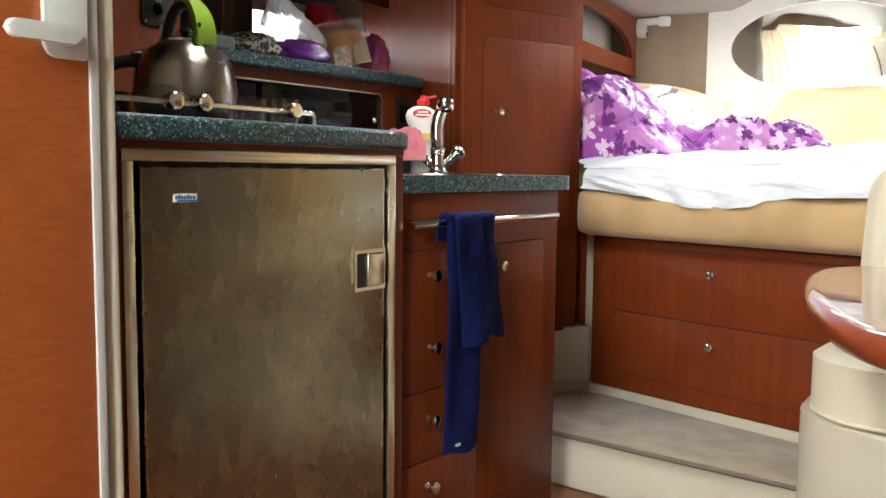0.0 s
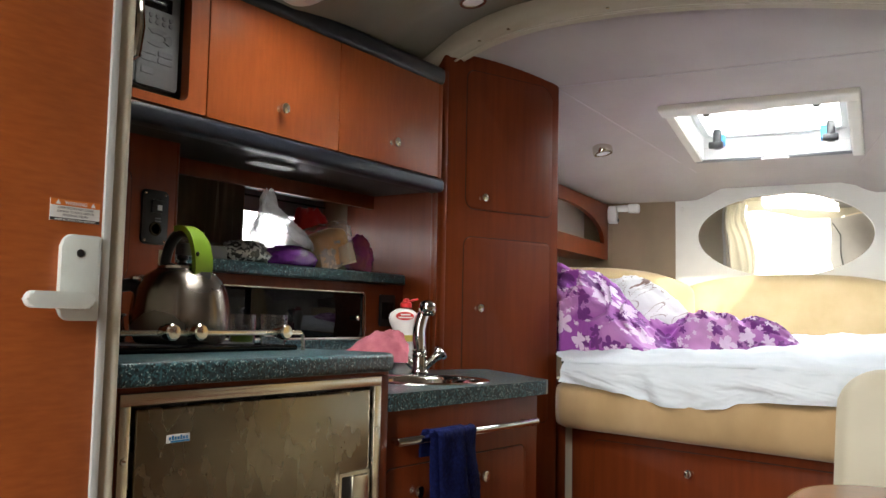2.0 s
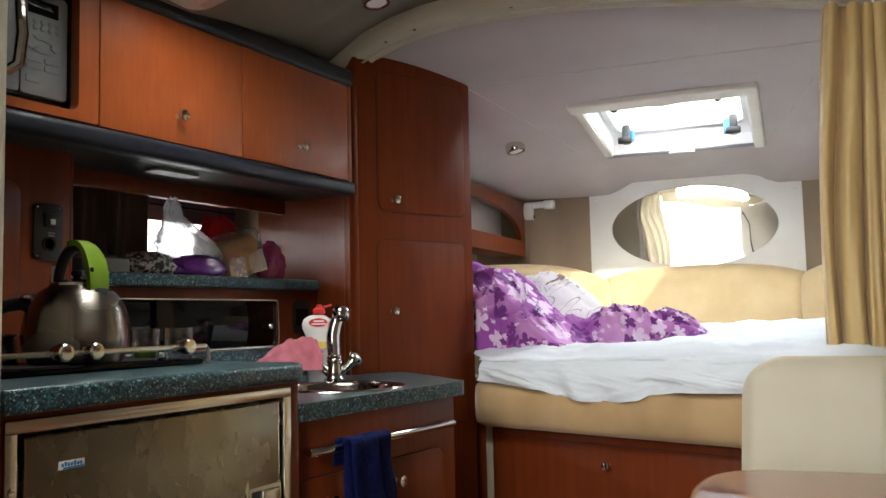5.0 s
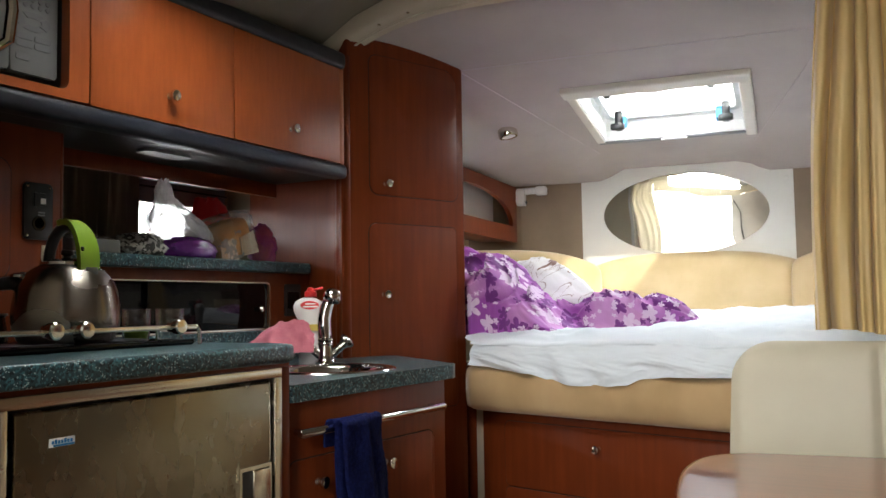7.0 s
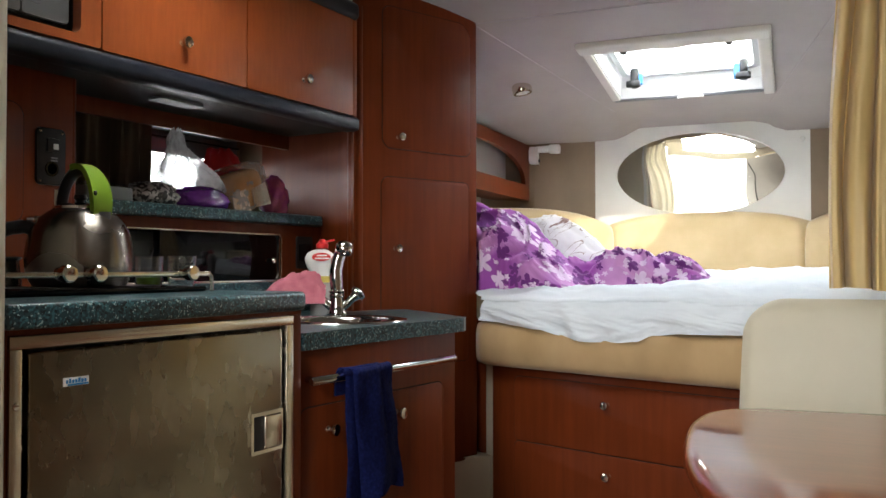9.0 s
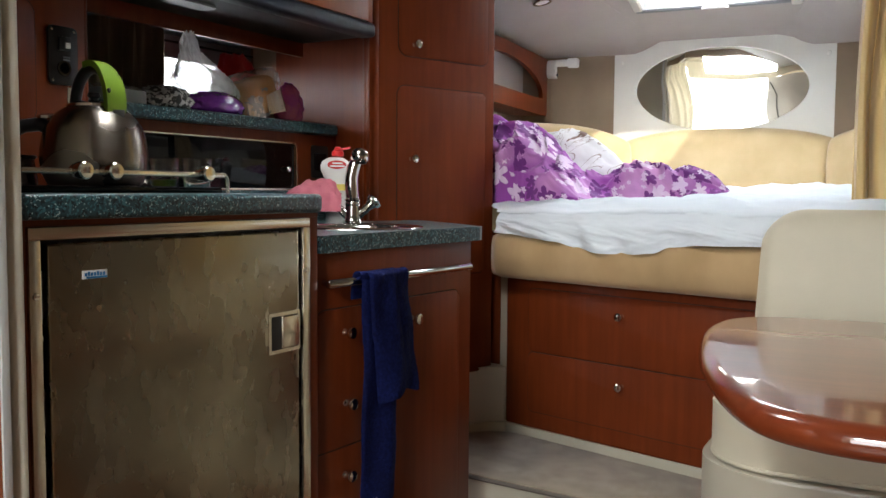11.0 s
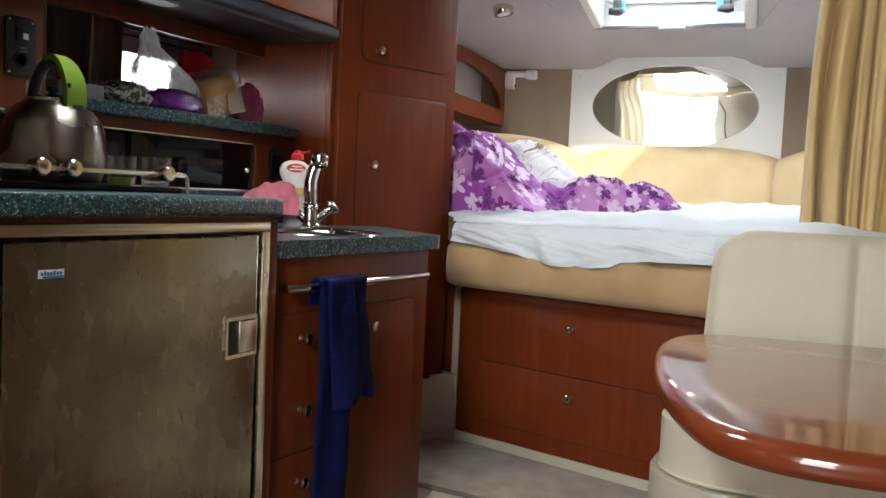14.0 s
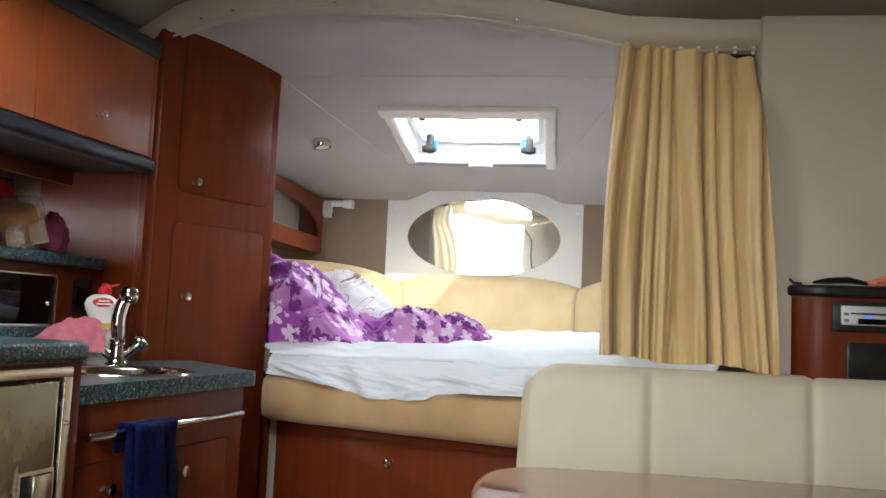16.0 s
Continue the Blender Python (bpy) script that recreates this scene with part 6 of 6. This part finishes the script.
def berth_curtain():
    ROD = BOAT @ Matrix.Translation((0, -1.86, 0))

    def shape(a, b):
        z = 0.985 - 0.022 * a + b * (0.895 - 0.02 * a) + 0.006 * math.sin(11 * a) * (1 - b)
        spread = 1.05 - 0.11 * b
        u0 = 0.515 + 0.035 * b
        u = u0 + (0.405 + 0.030 * (1 - b)) * spread * a - 0.012 * math.sin(math.pi * b) * (1 - a)
        ph = 2 * math.pi * (9.0 * a + 0.42 * math.sin(6 * a) + 0.30 * math.sin(17 * a + 1.0) + 0.16 * math.sin(4 * b + 7 * a))
        depth = (0.023 + 0.011 * math.sin(13 * a)) * (0.70 + 0.30 * (1 - b)) + 0.004
        y = depth * math.sin(ph) + 0.008 * fuzz(a * 7, b * 2, 0) + 0.006 * fuzz(a * 22, b * 4, 5) + 0.006 * math.sin(3 * ph) * (1 - b) - 0.095 * smoothstep(0.0, 0.22, 1 - b) * smoothstep(0.60, 0.92, a)
        return (u + 0.008 * math.cos(ph) * smoothstep(0.0, 0.06, a), y, z)
    c = thing("berth_curtain", "gold satin pleated curtain drawn back beside the berth", "curtain", ROD)
    part("cloth", sheet_mesh(260, 48, shape), CURTAIN, c, smooth=80)
    for k in range(8):
        u = 0.57 + 0.05 * k
        part("glider", box(u - 0.004, u + 0.004, -0.006, 0.006, 1.868 - 0.02 * k / 8, 1.893 - 0.02 * k / 8, 0.002), WHITE_PLASTIC, c)


berth_curtain()


def settee():
    s = thing("settee", "cream vinyl dinette settee with channelled backrest", "settee", axes(-0.25, 2.49, 0, 87))
    def back(a, b):
        """Backrest pads: face, rounded top and shoulder at the free end."""
        x = -0.012 + 1.75 * a
        prof = spline_s[round(b * (len(spline_s) - 1))]
        shoulder = 0.10 * (1 - math.sqrt(max(0.0, 1 - ((0.11 - x) / 0.125) ** 2))) if x < 0.11 else 0
        seam = min(abs(x - q) for q in (0.345, 0.745, 1.15, 1.55))
        dip = 0.014 * math.exp(-(seam / 0.012) ** 2)
        z = 0.36 + (0.960 - shoulder - 0.36) * prof[1]
        end = 0.55 + 0.45 * smoothstep(0.0, 0.03, x + 0.012)
        return (x + 0.015 * (1 - prof[1]) * 0 + 0.02 * (prof[1] - 0.5) * (1 - smoothstep(0, 0.1, x)), -prof[0] * end + dip - 0.07 * (1 - prof[1]) * 0.6, z)
    spline_s = [(p.x, p.y) for p in spline([(0.05, 0, 0), (0.062, 0.3, 0), (0.060, 0.7, 0), (0.05, 0.92, 0), (0.03, 0.985, 0), (0.0, 1.0, 0), (-0.035, 0.98, 0), (-0.05, 0.9, 0), (-0.05, 0.0, 0)], 5)]
    part("backrest", sheet_mesh(170, len(spline_s) - 1, back, 0.004), VINYL, s, "channelled cream vinyl backrest", smooth=70)
    # seat: cushion and moulded base, with a rounded free corner
    def outline(x0, y0, r, x1=1.7, y1=0.05):
        pts = [(x1, y0)]
        pts += [(x0 + r + r * math.cos(a), y0 + r + r * math.sin(a)) for a in [radians(270 - 90 * k / 10) for k in range(11)]]
        pts += [(x0, y1), (x1, y1)]
        return pts
    part("seat_cushion", slab(outline(-0.070, -0.425, 0.16), 0.395, 0.515, 0.040, 5, axis="z"), VINYL, s, "thick cream vinyl seat cushion", smooth=50)
    edge = [Vector((x, y, 0.396)) for x, y in outline(-0.067, -0.422, 0.158)[:-1]]
    part("piping", tube(edge, 0.006, 8), VINYL, s, "cream piping")
    part("base", slab(outline(-0.090, -0.440, 0.17), 0.0, 0.388, 0.012, 3, axis="z"), GELCOAT, s, "white moulded seat base", smooth=50)


settee()


def table():
    pts = spline([(0.75, 1.34, 0), (0.30, 1.285, 0), (0.12, 1.262, 0), (0.02, 1.270, 0), (-0.06, 1.32, 0), (-0.128, 1.44, 0), (-0.20, 1.63, 0), (-0.25, 1.83, 0), (-0.272, 1.98, 0), (-0.262, 2.10, 0), (-0.205, 2.18, 0), (-0.10, 2.215, 0), (0.25, 2.27, 0), (0.75, 2.31, 0)], 5)
    outline = [(p.x, p.y) for p in pts]
    t = thing("dinette_table", "glossy lacquered cherry table with a rounded end", "table", Matrix())
    # rounded nosing all round
    n = len(outline)
    turn = 1 if sum(a[0] * b[1] - b[0] * a[1] for a, b in zip(outline, outline[1:] + outline[:1])) > 0 else -1
    inward = []
    for k in range(n):
        a, b = Vector(outline[k - 1]), Vector(outline[(k + 1) % n])
        d = (b - a).normalized()
        inward.append((-d.y * turn, d.x * turn))
    bm = bmesh.new()
    rings = []
    for k in range(13):
        q = math.pi * (k / 12 - 0.5)
        off, z = 0.024 * (1 - math.cos(q)), 0.699 + 0.023 * math.sin(q)
        rings.append([bm.verts.new((x + off * i, y + off * j, z)) for (x, y), (i, j) in zip(outline, inward)])
    for lo, hi in zip(rings, rings[1:]):
        for k in range(n):
            bm.faces.new((lo[k], lo[(k + 1) % n], hi[(k + 1) % n], hi[k]))
    for loop, sgn in ((rings[-1], 1), (rings[0], -1)):
        flat = [bm.verts.new((v.co.x + 0.004 * i, v.co.y + 0.004 * j, v.co.z)) for v, (i, j) in zip(loop, inward)]
        for k in range(n):
            bm.faces.new((loop[k], loop[(k + 1) % n], flat[(k + 1) % n], flat[k]))
        inmost = [bm.verts.new(v.co) for v in flat]
        bm.faces.new(inmost)
    bmesh.ops.recalc_face_normals(bm, faces=bm.faces)
    part("tabletop", bm, TABLE_WOOD, t, "high-gloss cherry tabletop", smooth=50)
    part("pedestal", lathe([(0, 0.0), (0.14, 0.0), (0.14, 0.012), (0.045, 0.03), (0.04, 0.66), (0.10, 0.668), (0.10, 0.677), (0, 0.677)], 32, at=(0.45, 1.75, 0)), ALU, t, "aluminium table pedestal")


table()


def stereo_cabinet():
    m = axes(0.445, 2.505, 0, 84)
    c = thing("stereo_cabinet", "cherry side cabinet with black top beside the curtain", "cabinet", m)
    front = [(0.0, 0.10), (0.0, 0.06), (0.02, 0.022), (0.055, 0.0), (0.095, -0.004), (0.9, -0.004), (0.9, 0.10)]
    part("body", slab(front, 0.90, 1.168, 0.002, axis="z"), CHERRY, c, smooth=40)
    topo = [(-0.008, 0.10), (-0.008, 0.055), (0.015, 0.012), (0.055, -0.010), (0.095, -0.014), (0.9, -0.014), (0.9, 0.10)]
    part("top", slab(topo, 1.168, 1.198, 0.010, 4, axis="z"), BLACK, c, "black padded top", smooth=50)
    # no hollow here: a black plate stands in for the niche's shade
    part("niche", slab(rounded(0.135, 0.50, 0.955, 1.052, 0.012), -0.006, 0.0, 0.001), BLACK, c, "black plate painted as the shaded niche opening")
    r = thing("car_stereo", "silver and black stereo set in the cabinet", "stereo", m)
    part("bezel", box(0.098, 0.40, -0.012, 0.0, 1.080, 1.158, 0.003), BLACK, r, "black bezel")
    f = part("faceplate", box(0.118, 0.38, -0.020, -0.010, 1.096, 1.146, 0.003), mat("silver_face", (0.50, 0.51, 0.52), 0.35, metal=0.3, second=(0.56, 0.57, 0.58), scale=(20, 20, 20)), r, "silver faceplate")
    part("disc_slot", box(0.140, 0.34, -0.022, -0.018, 1.124, 1.128), BLACK, f)
    part("display", box(0.158, 0.34, -0.0215, -0.018, 1.099, 1.114, 0.002), BLACK_GLASS, f)
    part("led", box(0.178, 0.190, -0.0225, -0.020, 1.116, 1.121), LED_BLUE, f, "blue light")
    for k in range(2):
        part("key", box(0.124, 0.136, -0.0225, -0.019, 1.104 + 0.016 * k, 1.112 + 0.016 * k, 0.001), LIGHT_GREY, f)
    # things lying on top
    g = thing("strap", "black folded strap lying on the stereo cabinet", "strap", m)
    part("band", tube([(0.06, 0.05, 1.206), (0.10, 0.04, 1.212), (0.15, 0.045, 1.216), (0.20, 0.05, 1.208)], [0.006, 0.014, 0.016, 0.010], 10, flat=0.6), BLACK, g)
    part("clip", tube([(0.004, 0.04, 1.214), (0.012, 0.035, 1.204), (0.035, 0.04, 1.202)], 0.0035, 8), BLACK, g)
    heap("orange_bag", "rumpled orange bag on the stereo cabinet", "bag", *(m @ Vector((0.32, 0.05, 1.199))), 0.13, 0.05, 0.022, mat("salmon_fabric", (0.62, 0.20, 0.10), 0.8, second=(0.7, 0.26, 0.15), scale=(20, 20, 20)), 2.0, crumple=0.4)


stereo_cabinet()
